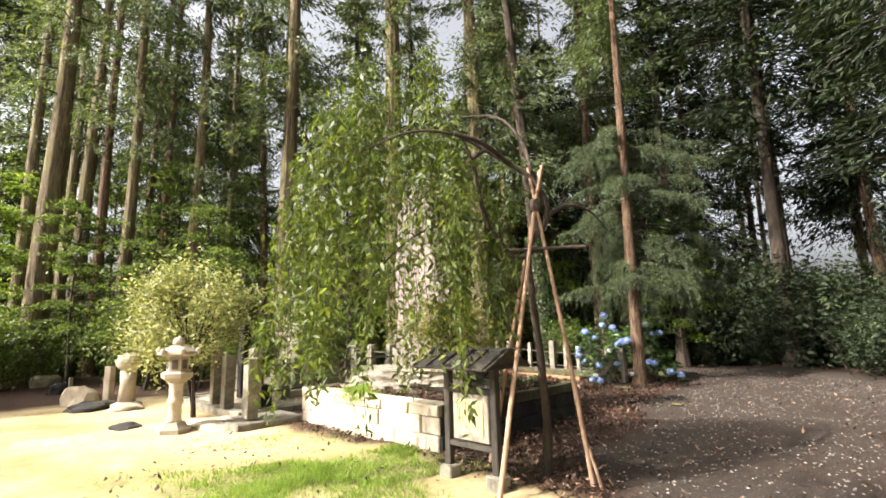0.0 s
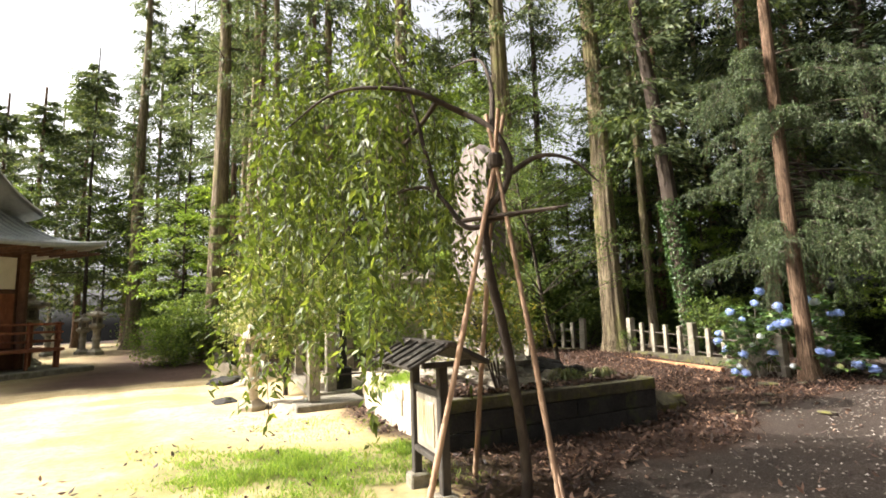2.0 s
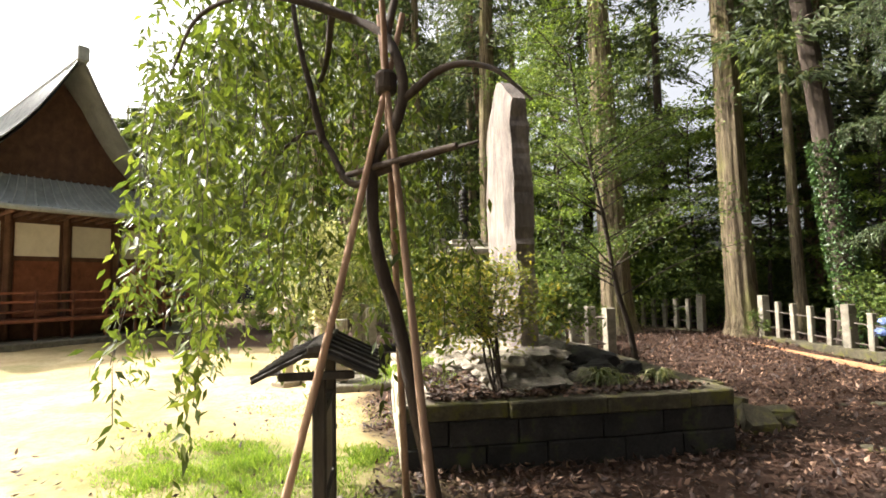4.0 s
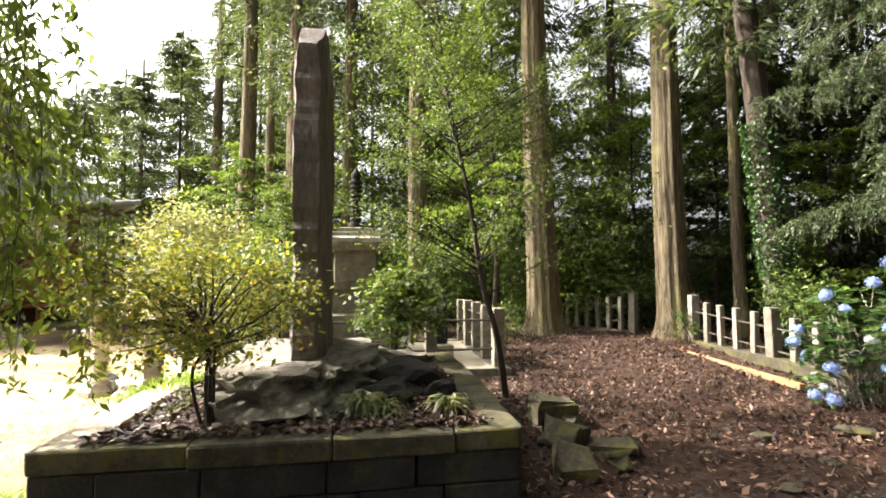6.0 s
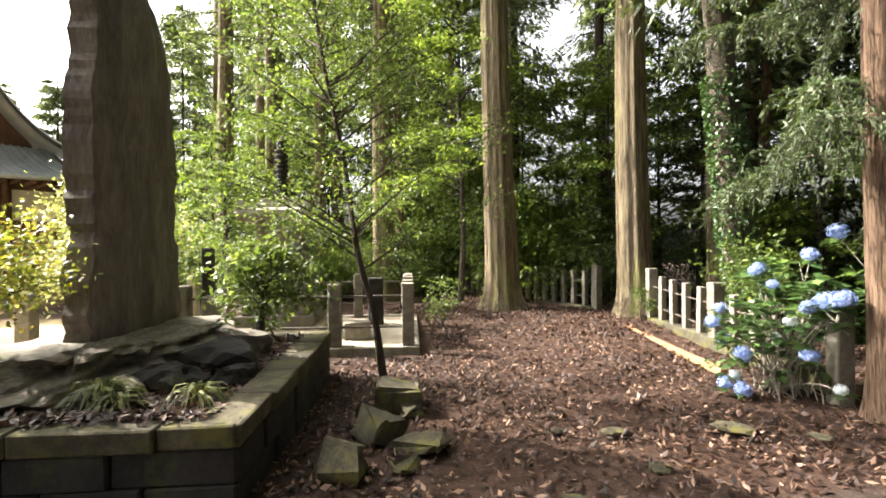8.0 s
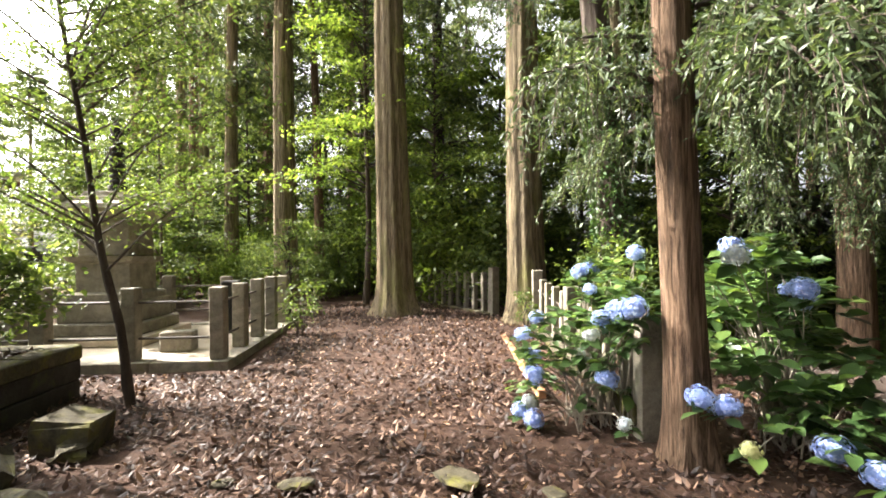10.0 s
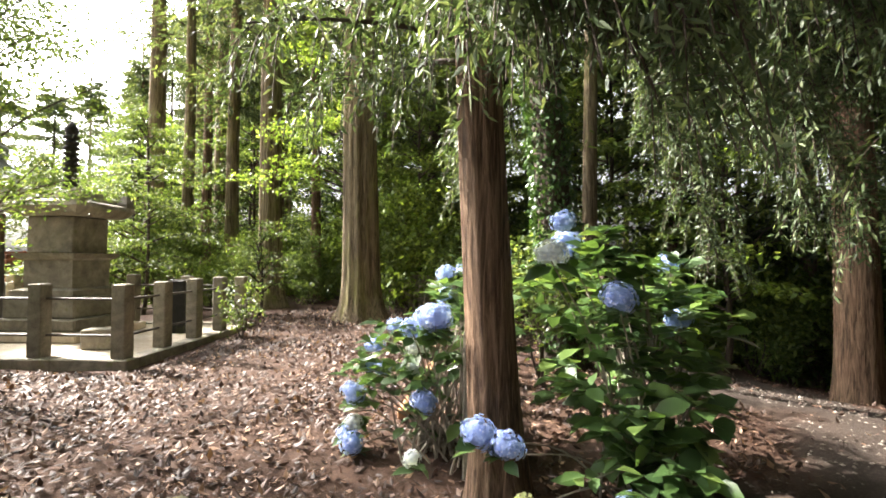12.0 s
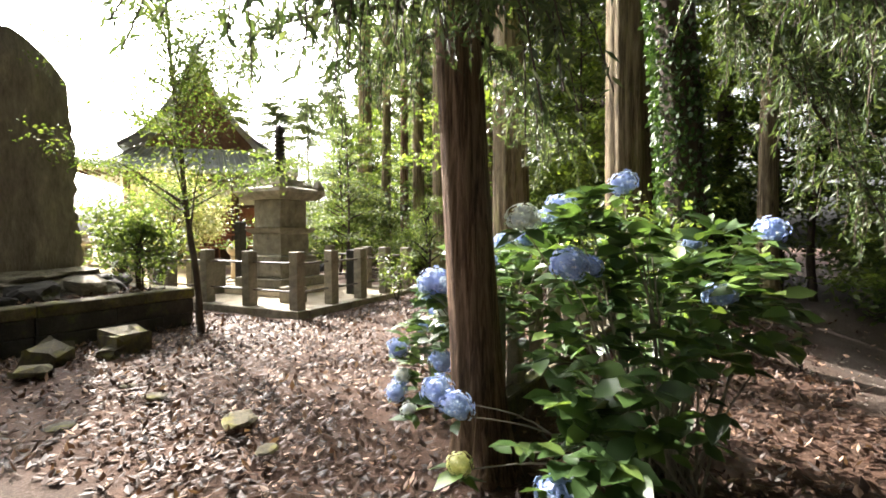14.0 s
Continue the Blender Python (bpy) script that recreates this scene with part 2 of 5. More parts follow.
def quads(name, verts, faces, material, parent=None, label="", smooth=False):
    """One mesh out of number arrays; faces all have the same count of corners."""
    me = bpy.data.meshes.new(name)
    verts, faces = np.asarray(verts, np.float32), np.asarray(faces, np.int32)
    n, k = faces.shape
    me.vertices.add(len(verts))
    me.vertices.foreach_set("co", verts.ravel())
    me.loops.add(n * k)
    me.loops.foreach_set("vertex_index", faces.ravel())
    me.polygons.add(n)
    me.polygons.foreach_set("loop_start", np.arange(n, dtype=np.int32) * k)
    me.polygons.foreach_set("use_smooth", np.full(n, smooth))
    me.update(calc_edges=True)
    me.materials.append(material)
    ob = new(name, me)
    if parent:
        ob.parent = parent
    if label:
        ob["label"] = label
    return ob


def thing(name, x, y, z=0.0, rz=0.0, label="", category="", group=""):
    ob = new(name)
    ob.empty_display_size = 0.2
    ob.matrix_basis = pose(x, y, z, 0, 0, rz)
    return tagged(ob, label, category, group)


def unit(v):
    return v / np.maximum(np.linalg.norm(v, axis=-1, keepdims=True), 1e-9)


def leaf_arrays(p, d, length, width, droop=0.0, side=None):
    """Kite-shaped leaves: base points p, directions d."""
    n = len(p)
    d = unit(np.asarray(d, float))
    length = np.broadcast_to(length, (n,))[:, None]
    width = np.broadcast_to(width, (n,))[:, None]
    s = unit(np.cross(d, RNG.normal(size=(n, 3)) if side is None else side))
    mid = p + d * length * 0.45
    tip = p + d * length - np.array([0, 0, 1.0]) * length * droop
    v = np.stack([p, mid + s * width / 2, tip, mid - s * width / 2], 1).reshape(-1, 3)
    return v, np.arange(4 * n).reshape(n, 4)


def leaves(name, p, d, length, width, material, parent=None, label="", droop=0.1, side=None):
    v, f = leaf_arrays(p, d, length, width, droop, side)
    return quads(name, v, f, material, parent, label)


def join_arrays(items):
    vs, fs, k = [], [], 0
    for v, f in items:
        vs.append(v)
        fs.append(f + k)
        k += len(v)
    return np.concatenate(vs), np.concatenate(fs)


def tube_arrays(points, radii, sides=8, rough=0.0):
    """A tapered limb along points."""
    points = np.asarray(points, float)
    radii = np.broadcast_to(radii, (len(points),))
    tang = unit(np.gradient(points, axis=0))
    ref = np.array([0.31, 0.95, 0.05])
    a = unit(np.cross(tang, ref))
    b = np.cross(tang, a)
    ang = np.linspace(0, 2 * np.pi, sides, endpoint=False)
    ring = np.cos(ang)[None, :, None] * a[:, None] + np.sin(ang)[None, :, None] * b[:, None]
    r = radii[:, None, None] * (1 + rough * RNG.normal(size=(len(points), sides, 1)))
    v = (points[:, None] + ring * r).reshape(-1, 3)
    i, j = np.meshgrid(np.arange(len(points) - 1), np.arange(sides), indexing="ij")
    k = (j + 1) % sides
    f = np.stack([i * sides + j, i * sides + k, (i + 1) * sides + k, (i + 1) * sides + j], -1).reshape(-1, 4)
    return v, f


def bend(points, n=8):
    """A smooth line through a few points."""
    p = np.asarray(points, float)
    q = np.concatenate([[2 * p[0] - p[1]], p, [2 * p[-1] - p[-2]]])
    out = []
    for i in range(len(p) - 1):
        t = np.linspace(0, 1, n, endpoint=False)[:, None]
        a, b, c, d = q[i : i + 4]
        out.append(0.5 * (2 * b + (c - a) * t + (2 * a - 5 * b + 4 * c - d) * t**2 + (3 * b - a - 3 * c + d) * t**3))
    return np.concatenate(out + [p[-1:]])


def limb(name, points, r0, r1, material, parent=None, sides=8, label="", n=6, rough=0.06):
    line = bend(points, n)
    v, f = tube_arrays(line, np.linspace(r0, r1, len(line)), sides, rough)
    return quads(name, v, f, material, parent, label, True)


def block(x0, x1, y0, y1, z0, z1, bevel=0.01, wear=0.0):
    bm = bmesh.new()
    bmesh.ops.create_cube(bm, size=1.0)
    bmesh.ops.scale(bm, vec=(x1 - x0, y1 - y0, z1 - z0), verts=bm.verts)
    bmesh.ops.translate(bm, vec=((x0 + x1) / 2, (y0 + y1) / 2, (z0 + z1) / 2), verts=bm.verts)
    if bevel:
        bmesh.ops.bevel(bm, geom=bm.edges[:], offset=bevel, segments=1, affect="EDGES", clamp_overlap=True)
    if wear:
        for v in bm.verts:
            v.co += Vector(RNG.normal(size=3)) * wear
    return bm


def turned(profile, sides=24, square=False):
    """A turned (or square) body from (radius, height) pairs."""
    bm = bmesh.new()
    n = 4 if square else sides
    rings = []
    for r, z in profile:
        ring = []
        for k in range(n):
            a = 2 * math.pi * (k + (0.5 if square else 0)) / n
            q = r * (math.sqrt(2) if square else 1)
            ring.append(bm.verts.new((q * math.cos(a), q * math.sin(a), z)))
        rings.append(ring)
    for lo, hi in zip(rings, rings[1:]):
        for k in range(n):
            bm.faces.new((lo[k], lo[(k + 1) % n], hi[(k + 1) % n], hi[k]))
    bm.faces.new(list(reversed(rings[0])))
    bm.faces.new(rings[-1])
    return bm


def boulder(sx, sy, sz, seed=0, sub=3, rough=0.25, flat=0.0, strata=0.0):
    bm = bmesh.new()
    bmesh.ops.create_icosphere(bm, subdivisions=sub, radius=1.0)
    off = Vector((seed * 3.7, seed * 1.3, seed * 2.1))
    for v in bm.verts:
        c = v.co.copy()
        k = 1 + rough * noise.noise(c * 1.3 + off) * 1.6 + rough * 0.5 * noise.noise(c * 3.5 + off)
        if sub > 4:
            k += 0.05 * noise.noise(c * 9 + off) + 0.03 * noise.noise(c * 20 + off)
        if strata:
            k += strata * math.sin(c.z * 14 + 3 * noise.noise(c * 2 + off))
        c = c * k
        if strata:
            q = (c.z * 4.5 + c.x * 1.2 + 0.8 * noise.noise(c * 1.7 + off)) % 1.0
            c.x, c.y = c.x * (1 + strata * 2.2 * (q - 0.5)), c.y * (1 + strata * 2.2 * (q - 0.5))
        if flat:
            c.z = min(c.z, 1 - flat + 0.12 * noise.noise(c * 2 + off))
        v.co = Vector((c.x * sx, c.y * sy, max(c.z, -0.35) * sz))
    return bm


# ---- plan ----
AX = 42.7  # the monument's plinth, stele and fenced precinct share one heading
UX, UY = math.cos(radians(AX)), math.sin(radians(AX))


def plan(u, v, z=0.0):
    return (0.53 + UX * u - UY * v, 6.69 + UY * u + UX * v, z)


def smooth(a, b, x):
    t = np.clip((x - a) / (b - a), 0, 1)
    return t * t * (3 - 2 * t)


def height(x, y):
    """Ground height: level court, a slight rise to the fence, a fall beyond the bend of the path."""
    x, y = np.asarray(x, float), np.asarray(y, float)
    rise = 0.16 * smooth(13.5, 18, y) * (1 - smooth(2.5, 5.5, x))
    fall = 0.17 * np.maximum(0, y - 17.2) * smooth(3.5, 6.5, x)
    fall = np.minimum(fall, 4.0)
    under = -0.1 * np.exp(-((x - 6.1) ** 2 + (y - 13.5) ** 2) / 3.0)
    far = -0.05 * np.maximum(0, np.hypot(x, y - 12) - 45)
    return rise - fall + under + np.maximum(far, -12) * (y > 8)

# ---- ground ----
PATH_EDGE = [(0.2, -6), (0.9, 0), (1.7, 3.6), (2.5, 6.4), (3.2, 7.7), (4.2, 9.5), (5.0, 11.1), (5.9, 12.0), (6.95, 12.95), (7.45, 14.6), (7.1, 16.2), (6.1, 17.6), (4.3, 18.9), (1.5, 21.5), (-2.0, 26.0)]


def edge_distance(x, y, line):
    """Signed distance to a line of points, positive to its right."""
    best = np.full(x.shape, 1e9)
    sign = np.ones(x.shape)
    for (ax, ay), (bx, by) in zip(line, line[1:]):
        dx, dy = bx - ax, by - ay
        t = np.clip(((x - ax) * dx + (y - ay) * dy) / (dx * dx + dy * dy), 0, 1)
        ex, ey = x - ax - t * dx, y - ay - t * dy
        d = np.hypot(ex, ey)
        s = np.where(dx * ey - dy * ex > 0, -1.0, 1.0)
        sign = np.where(d < best, s, sign)
        best = np.minimum(best, d)
    return best * sign


def wobble(x, y, s, seed):
    return np.sin(x * s + 2.1 * np.sin(y * s * 0.7 + seed)) * 0.5 + np.sin(y * s * 1.3 + 1.7 * np.sin(x * s * 0.9 + seed * 2)) * 0.5


def zones(x, y):
    n = 0.35 * wobble(x, y, 1.1, 1) + 0.2 * wobble(x, y, 3.3, 2) + 0.1 * wobble(x, y, 8.0, 5)
    path = smooth(-0.25, 0.35, edge_distance(x, y, PATH_EDGE) + n) * (1 - smooth(4.6, 5.6, edge_distance(x, y, PATH_EDGE) + n + 2.6 * smooth(15.5, 19.0, y)))
    u = UX * (x - 0.53) + UY * (y - 6.69)
    v = -UY * (x - 0.53) + UX * (y - 6.69)
    court = 1 - smooth(-0.75, -0.1, u + n * 0.7)
    court = court * (1 - smooth(8.5, 10.5, v + n) * smooth(-9.0, -6.0, u)) * (1 - smooth(30, 36, np.hypot(x + 12, y - 5)))
    court = court * (1 - smooth(0.2, 0.8, edge_distance(x, y, PATH_EDGE) + n))
    near = np.exp(-(((x + 0.7) / 1.3) ** 2 + ((y - 6.1) / 0.9) ** 2))
    moss = np.clip(near * 1.2 + 0.55 * court * smooth(0.05, 0.7, n * 2) * (1 - smooth(-1.2, -0.3, -np.abs(u + 1.4))), 0, 1) * (1 - path)
    return path, court, moss


def axis_steps(lo, hi, fine_lo, fine_hi, step):
    inner = np.arange(fine_lo, fine_hi, step)
    left = fine_lo - np.geomspace(step, fine_lo - lo, 26)[::-1]
    right = fine_hi + np.geomspace(step, hi - fine_hi, 26) - step
    return np.concatenate([left, inner, right])


gx, gy = axis_steps(-420, 420, -9, 11, 0.12), axis_steps(-420, 420, -1, 20, 0.12)
GX, GY = np.meshgrid(gx, gy)
rough_small = 0.018 * wobble(GX, GY, 2.3, 3) + 0.012 * wobble(GX, GY, 6.1, 8)
GZ = height(GX, GY) + rough_small * (np.hypot(GX, GY - 8) < 30)
rows_n, cols_n = GX.shape
ii, jj = np.meshgrid(np.arange(rows_n - 1), np.arange(cols_n - 1), indexing="ij")
base_i = ii * cols_n + jj
ground = quads("ground", np.stack([GX, GY, GZ], -1).reshape(-1, 3), np.stack([base_i, base_i + 1, base_i + cols_n + 1, base_i + cols_n], -1).reshape(-1, 4), M_GROUND, smooth=True)
tagged(ground, "earth ground with pale sand court, gravel path and leaf mould", "ground", kind="structure")
for key, values in zip(("path", "court", "moss"), zones(GX, GY)):
    ground.data.attributes.new(key, "FLOAT", "POINT").data.foreach_set("value", values.ravel().astype(np.float32))


def scatter(n, x0, x1, y0, y1):
    return RNG.uniform(x0, x1, n), RNG.uniform(y0, y1, n)


def inside_plinth(x, y, grow=0.0):
    u = UX * (x - 0.53) + UY * (y - 6.69)
    v = -UY * (x - 0.53) + UX * (y - 6.69)
    return (u > -grow) & (u < 3.14 + grow) & (v > -grow) & (v < 3.35 + grow), u, v


def inside_precinct(u, v):
    return (u > -0.9) & (u < 4.55) & (v > 4.1) & (v < 8.3)


# fallen leaves on the ground
lx, ly = scatter(175000, -3.0, 10.5, 3.0, 21.0)
lpath, lcourt, lmoss = zones(lx, ly)
inp, lu, lv = inside_plinth(lx, ly)
patchy = 0.75 + 0.45 * wobble(lx, ly, 1.7, 4)
chance = np.clip(patchy, 0.15, 1.0) * np.where(lpath > 0.5, 0.06, 1.0) * np.where(lcourt > 0.5, 0.04, 1.0)
keep = (~inp) & (~inside_precinct(lu, lv)) & (RNG.random(len(lx)) < chance)
lx, ly = lx[keep], ly[keep]
lp = np.stack([lx, ly, height(lx, ly) + RNG.uniform(0.012, 0.035, len(lx))], -1)
ld = RNG.normal(size=(len(lx), 3)) * (1, 1, 0.4)
lside = np.cross(unit(ld), np.array([0, 0, 1.0]) + RNG.normal(size=(len(lx), 3)) * 0.35)
sz = RNG.uniform(0.03, 0.09, len(lx))
lv_, lf_ = leaf_arrays(lp, ld, sz, sz * RNG.uniform(0.35, 0.6, len(lx)), -0.15, np.cross(lside, unit(ld)))
tagged(quads("fallen_leaves", lv_, lf_, M_LITTER), "dry reddish brown fallen leaves covering the ground", "leaves", kind="stuff")

# loose gravel on the path
gx_, gy_ = scatter(30000, 0.5, 11, 1.0, 19.0)
gp, gc, gm = zones(gx_, gy_)
ok = (gp > 0.4) & (RNG.random(len(gx_)) < 0.5)
gx_, gy_ = gx_[ok], gy_[ok]
n = len(gx_)
size = RNG.uniform(0.006, 0.02, n)
octa = np.array([(1, 0, 0), (0, 1, 0), (-1, 0, 0), (0, -1, 0), (0, 0, 0.7)], float)
gv = np.stack([gx_, gy_, height(gx_, gy_) + 0.008], -1)[:, None] + octa[None] * size[:, None, None] * RNG.uniform(0.7, 1.3, (n, 5, 1))
gf = (np.arange(n) * 5)[:, None, None] + np.array([(0, 1, 4), (1, 2, 4), (2, 3, 4), (3, 0, 4)])[None]
M_PEBBLE = leaf_surface("pebble", (0.1, 0.085, 0.07), (0.2, 0.175, 0.15), (0.34, 0.31, 0.28), 0.0, 0.8)
tagged(quads("path_gravel", gv.reshape(-1, 3), gf.reshape(-1, 3), M_PEBBLE), "small loose grey brown gravel on the path", "gravel", kind="stuff")

# grass beside the plinth
def grass_patch(cx, cy, rx, ry, n, h, label, z=None):
    r, a = np.sqrt(RNG.random(n)), RNG.uniform(0, 6.283, n)
    r = r * (1 + 0.25 * np.sin(3 * a + cx) + 0.2 * np.sin(7 * a)) * np.where(RNG.random(n) < 0.25, 1.35, 1.0)
    x, y = cx + rx * r * np.cos(a), cy + ry * r * np.sin(a)
    p = np.stack([x, y, height(x, y) if z is None else np.full(n, z)], -1)
    d = RNG.normal(size=(n, 3)) * (0.5, 0.5, 0.15) + (0, 0, 1)
    hh = h * RNG.uniform(0.4, 1.1, n) * (1.15 - 0.5 * np.minimum(r, 1)) * np.where(wobble(x, y, 5.0, 2) > -0.2, 1.0, 0.45)
    return tagged(leaves("grass", p, d, hh, 0.009, M_GRASS, droop=0.1), label, "grass", kind="stuff")


grass_patch(-0.75, 5.75, 1.3, 0.85, 9000, 0.13, "short bright green grass on the sandy court edge")
grass_patch(0.0, 6.75, 0.28, 0.25, 900, 0.16, "small tuft of bright grass by the stone wall")
grass_patch(-1.6, 7.6, 1.2, 0.7, 1500, 0.06, "thin low grass on the sandy court")

# ---- stone plinth with the memorial stele ----
plinth = thing("stone_plinth", *plan(0, 0), AX, "square raised bed walled with weathered tuff blocks, mossy coping", "plinth")
PW, PD = 3.14, 3.35
def wall_run(length, axis, fixed, out, courses):
    for ci, (z0, z1, thick, over) in enumerate(courses):
        x = 0.0
        first = True
        while x < length - 0.05:
            w = RNG.uniform(0.55, 0.95) * (0.6 if first and ci % 2 else 1)
            first = False
            e = length if length - x - w < 0.35 else x + w
            bow = 0.05 * math.sin(math.pi * (x + e) / 2 / length)
            lo, hi = (fixed - over - bow, fixed + thick - bow) if out < 0 else (fixed - thick + bow, fixed + over + bow)
            j = RNG.normal() * 0.004
            if axis == "u":
                bm = block(x + 0.004, e - 0.004, lo + j, hi + j, z0, z1 - 0.005, 0.012, 0.002)
            else:
                bm = block(lo + j, hi + j, x + 0.004, e - 0.004, z0, z1 - 0.005, 0.012, 0.002)
            top = ci == 2
            # sunward wall pale, the others near-black: sun and shade painted as stone colour
            part("coping_stone" if top else "stone_block", bm, M_STONE_MOSS if top and (axis, out) != ("v", -1) else M_STONE_PALE if (axis, out) == ("v", -1) else M_STONE_DARK_SHADED, plinth)
            # moss on the top face; side faces darkened, their shade put into the colour
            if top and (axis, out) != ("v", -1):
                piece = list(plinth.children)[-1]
                piece.data.materials.append(M_STONE_DARK_SHADED)
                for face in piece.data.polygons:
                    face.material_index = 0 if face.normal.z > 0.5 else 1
            x = e


COURSES = [(-0.1, 0.2, 0.22, 0.0), (0.2, 0.42, 0.22, 0.0), (0.42, 0.57, 0.3, 0.015)]
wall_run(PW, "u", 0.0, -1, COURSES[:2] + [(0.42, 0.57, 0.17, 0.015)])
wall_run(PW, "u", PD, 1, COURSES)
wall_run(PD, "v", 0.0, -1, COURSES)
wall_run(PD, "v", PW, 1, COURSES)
su, sv = np.meshgrid(np.linspace(0.2, PW - 0.2, 36), np.linspace(0.12, PD - 0.2, 36))
szz = 0.5 + 0.03 * wobble(su, sv, 4.0, 1) + 0.1 * np.exp(-((su - 1.5) ** 2 + (sv - 1.8) ** 2) / 0.8)
si, sj = np.meshgrid(np.arange(35), np.arange(35), indexing="ij")
sb = si * 36 + sj
quads("soil", np.stack([su, sv, szz], -1).reshape(-1, 3), np.stack([sb, sb + 1, sb + 37, sb + 36], -1).reshape(-1, 4), M_SOIL, plinth, "dark leaf-strewn soil", True)
pu, pv = RNG.uniform(0.25, PW - 0.2, 9000), RNG.uniform(0.12, PD - 0.2, 9000)
pv[:1500] = RNG.uniform(0.04, 0.4, 1500)
pp = np.stack([pu, pv, 0.525 + 0.045 * (pv < 0.2) + 0.1 * np.exp(-((pu - 1.5) ** 2 + (pv - 1.8) ** 2) / 0.8) + RNG.uniform(0, 0.04, 9000)], -1)
pd_ = RNG.normal(size=(9000, 3)) * (1, 1, 0.3)
psz = RNG.uniform(0.035, 0.09, 9000)
bed_leaves = leaves("fallen_leaves", pp, pd_, psz, psz * 0.5, M_LITTER, side=RNG.normal(size=(9000, 3)) * 0.4 + (0, 0, 1.0))
bed_leaves.matrix_basis = pose(*plan(0, 0), 0, 0, AX)
tagged(bed_leaves, "dry brown leaves lying on the raised bed", "leaves", kind="stuff")

base_rock = part("base_rock", boulder(0.78, 1.3, 0.55, 3, 5, 0.24, 0.4, 0.07), M_ROCK)
base_rock.matrix_basis = pose(*plan(1.35, 1.75, 0.55), 0, 0, AX)
tagged(base_rock, "large layered grey rock carrying the stele", "rock")
for k, (u, v, s, zz) in enumerate([(2.25, 1.0, 0.26, 0.5), (2.0, 0.75, 0.2, 0.5), (2.45, 1.6, 0.33, 0.5), (2.35, 2.3, 0.36, 0.52), (1.9, 2.75, 0.34, 0.52), (1.0, 0.55, 0.13, 0.5), (2.75, 1.15, 0.18, 0.5), (0.75, 2.7, 0.3, 0.5)]):
    r = part("rock", boulder(s, s * RNG.uniform(0.7, 1.1), s * 0.75, 10 + k, 3, 0.35, 0.2, 0.02), M_ROCK if k % 2 else M_STONE_DARK_SHADED)
    r.matrix_basis = pose(*plan(u, v, zz + 0.05), 8, -6, AX + 40 * k)
    tagged(r, "rough grey rock set in the raised bed", "rock", "rocks round the stele")


def stele_mesh():
    """An upright slab with a broken, peaked top and chipped edges."""
    bm = bmesh.new()
    nz, ny = 44, 20
    grid = {}
    for side in (0, 1):
        for i in range(nz + 1):
            for j in range(ny + 1):
                s = j / ny * 2 - 1
                wide = 0.72 + 0.03 * math.sin(i * 0.3) - 0.1 * (i / nz) ** 3
                y = s * wide + (0.05 * noise.noise(Vector((i * 0.45, 0.3, s * 2))) + 0.03 * noise.noise(Vector((i * 1.3, 0.7, s * 2)))) * abs(s)
                top = 3.42 - 0.55 * max(0, (s + 0.1) / 1.1) ** 1.3 - 0.42 * max(0, (-s - 0.1) / 0.9) ** 1.5
                z = top * i / nz
                t = 0.15 + 0.02 * noise.noise(Vector((y * 2, z * 1.2, side * 5)))
                t *= (1 - 0.25 * abs(s) ** 6) * (1 - 0.22 * max(0.0, i / nz - 0.9) / 0.1)
                t += 0.022 * noise.noise(Vector((y * 6, z * 3, 3 + side))) + 0.03 * abs(s) ** 3 * noise.noise(Vector((1.7, z * 4, side * 3)))
                grid[side, i, j] = bm.verts.new(((t if side else -t), y, z))
    for i in range(nz):
        for j in range(ny):
            bm.faces.new((grid[0, i, j], grid[0, i + 1, j], grid[0, i + 1, j + 1], grid[0, i, j + 1]))
            bm.faces.new((grid[1, i, j], grid[1, i, j + 1], grid[1, i + 1, j + 1], grid[1, i + 1, j]))
        for j in (0, ny):
            q = (grid[0, i, j], grid[1, i, j], grid[1, i + 1, j], grid[0, i + 1, j])
            bm.faces.new(q if j == 0 else tuple(reversed(q)))
    for j in range(ny):
        bm.faces.new((grid[0, nz, j], grid[1, nz, j], grid[1, nz, j + 1], grid[0, nz, j + 1]))
        bm.faces.new((grid[0, 0, j], grid[0, 0, j + 1], grid[1, 0, j + 1], grid[1, 0, j]))
    return bm


stele = part("memorial_stele", stele_mesh(), M_STELE)
stele.matrix_basis = pose(*plan(1.5, 1.83, 0.84), 0, 0, AX)
tagged(stele, "tall rough slate memorial slab with broken peaked top", "monument")


def strap_tuft(u, v, n, h, z=0.52):
    a = RNG.uniform(0, 6.283, n)
    out = []
    for k in range(n):
        r, hh = h * RNG.uniform(0.7, 1.2), h * RNG.uniform(0.5, 1.0)
        dx, dy = math.cos(a[k]), math.sin(a[k])
        line = np.array([(0, 0, 0), (dx * r * 0.35, dy * r * 0.35, hh * 0.8), (dx * r * 0.75, dy * r * 0.75, hh * 0.75), (dx * r * 1.1, dy * r * 1.1, hh * 0.25)])
        s = np.array([-dy, dx, 0]) * 0.011
        vv = np.concatenate([line - s * [[0.6], [1], [0.8], [0.1]], line + s * [[0.6], [1], [0.8], [0.1]]])
        out.append((vv, np.array([(0, 1, 5, 4), (1, 2, 6, 5), (2, 3, 7, 6)])))
    v_, f_ = join_arrays(out)
    ob = quads("strap_leaf_tuft", v_, f_, M_LILY)
    ob.matrix_basis = pose(*plan(u, v, z))
    return tagged(ob, "arching tuft of striped strap leaves in the bed", "plant", "tufts in the raised bed")


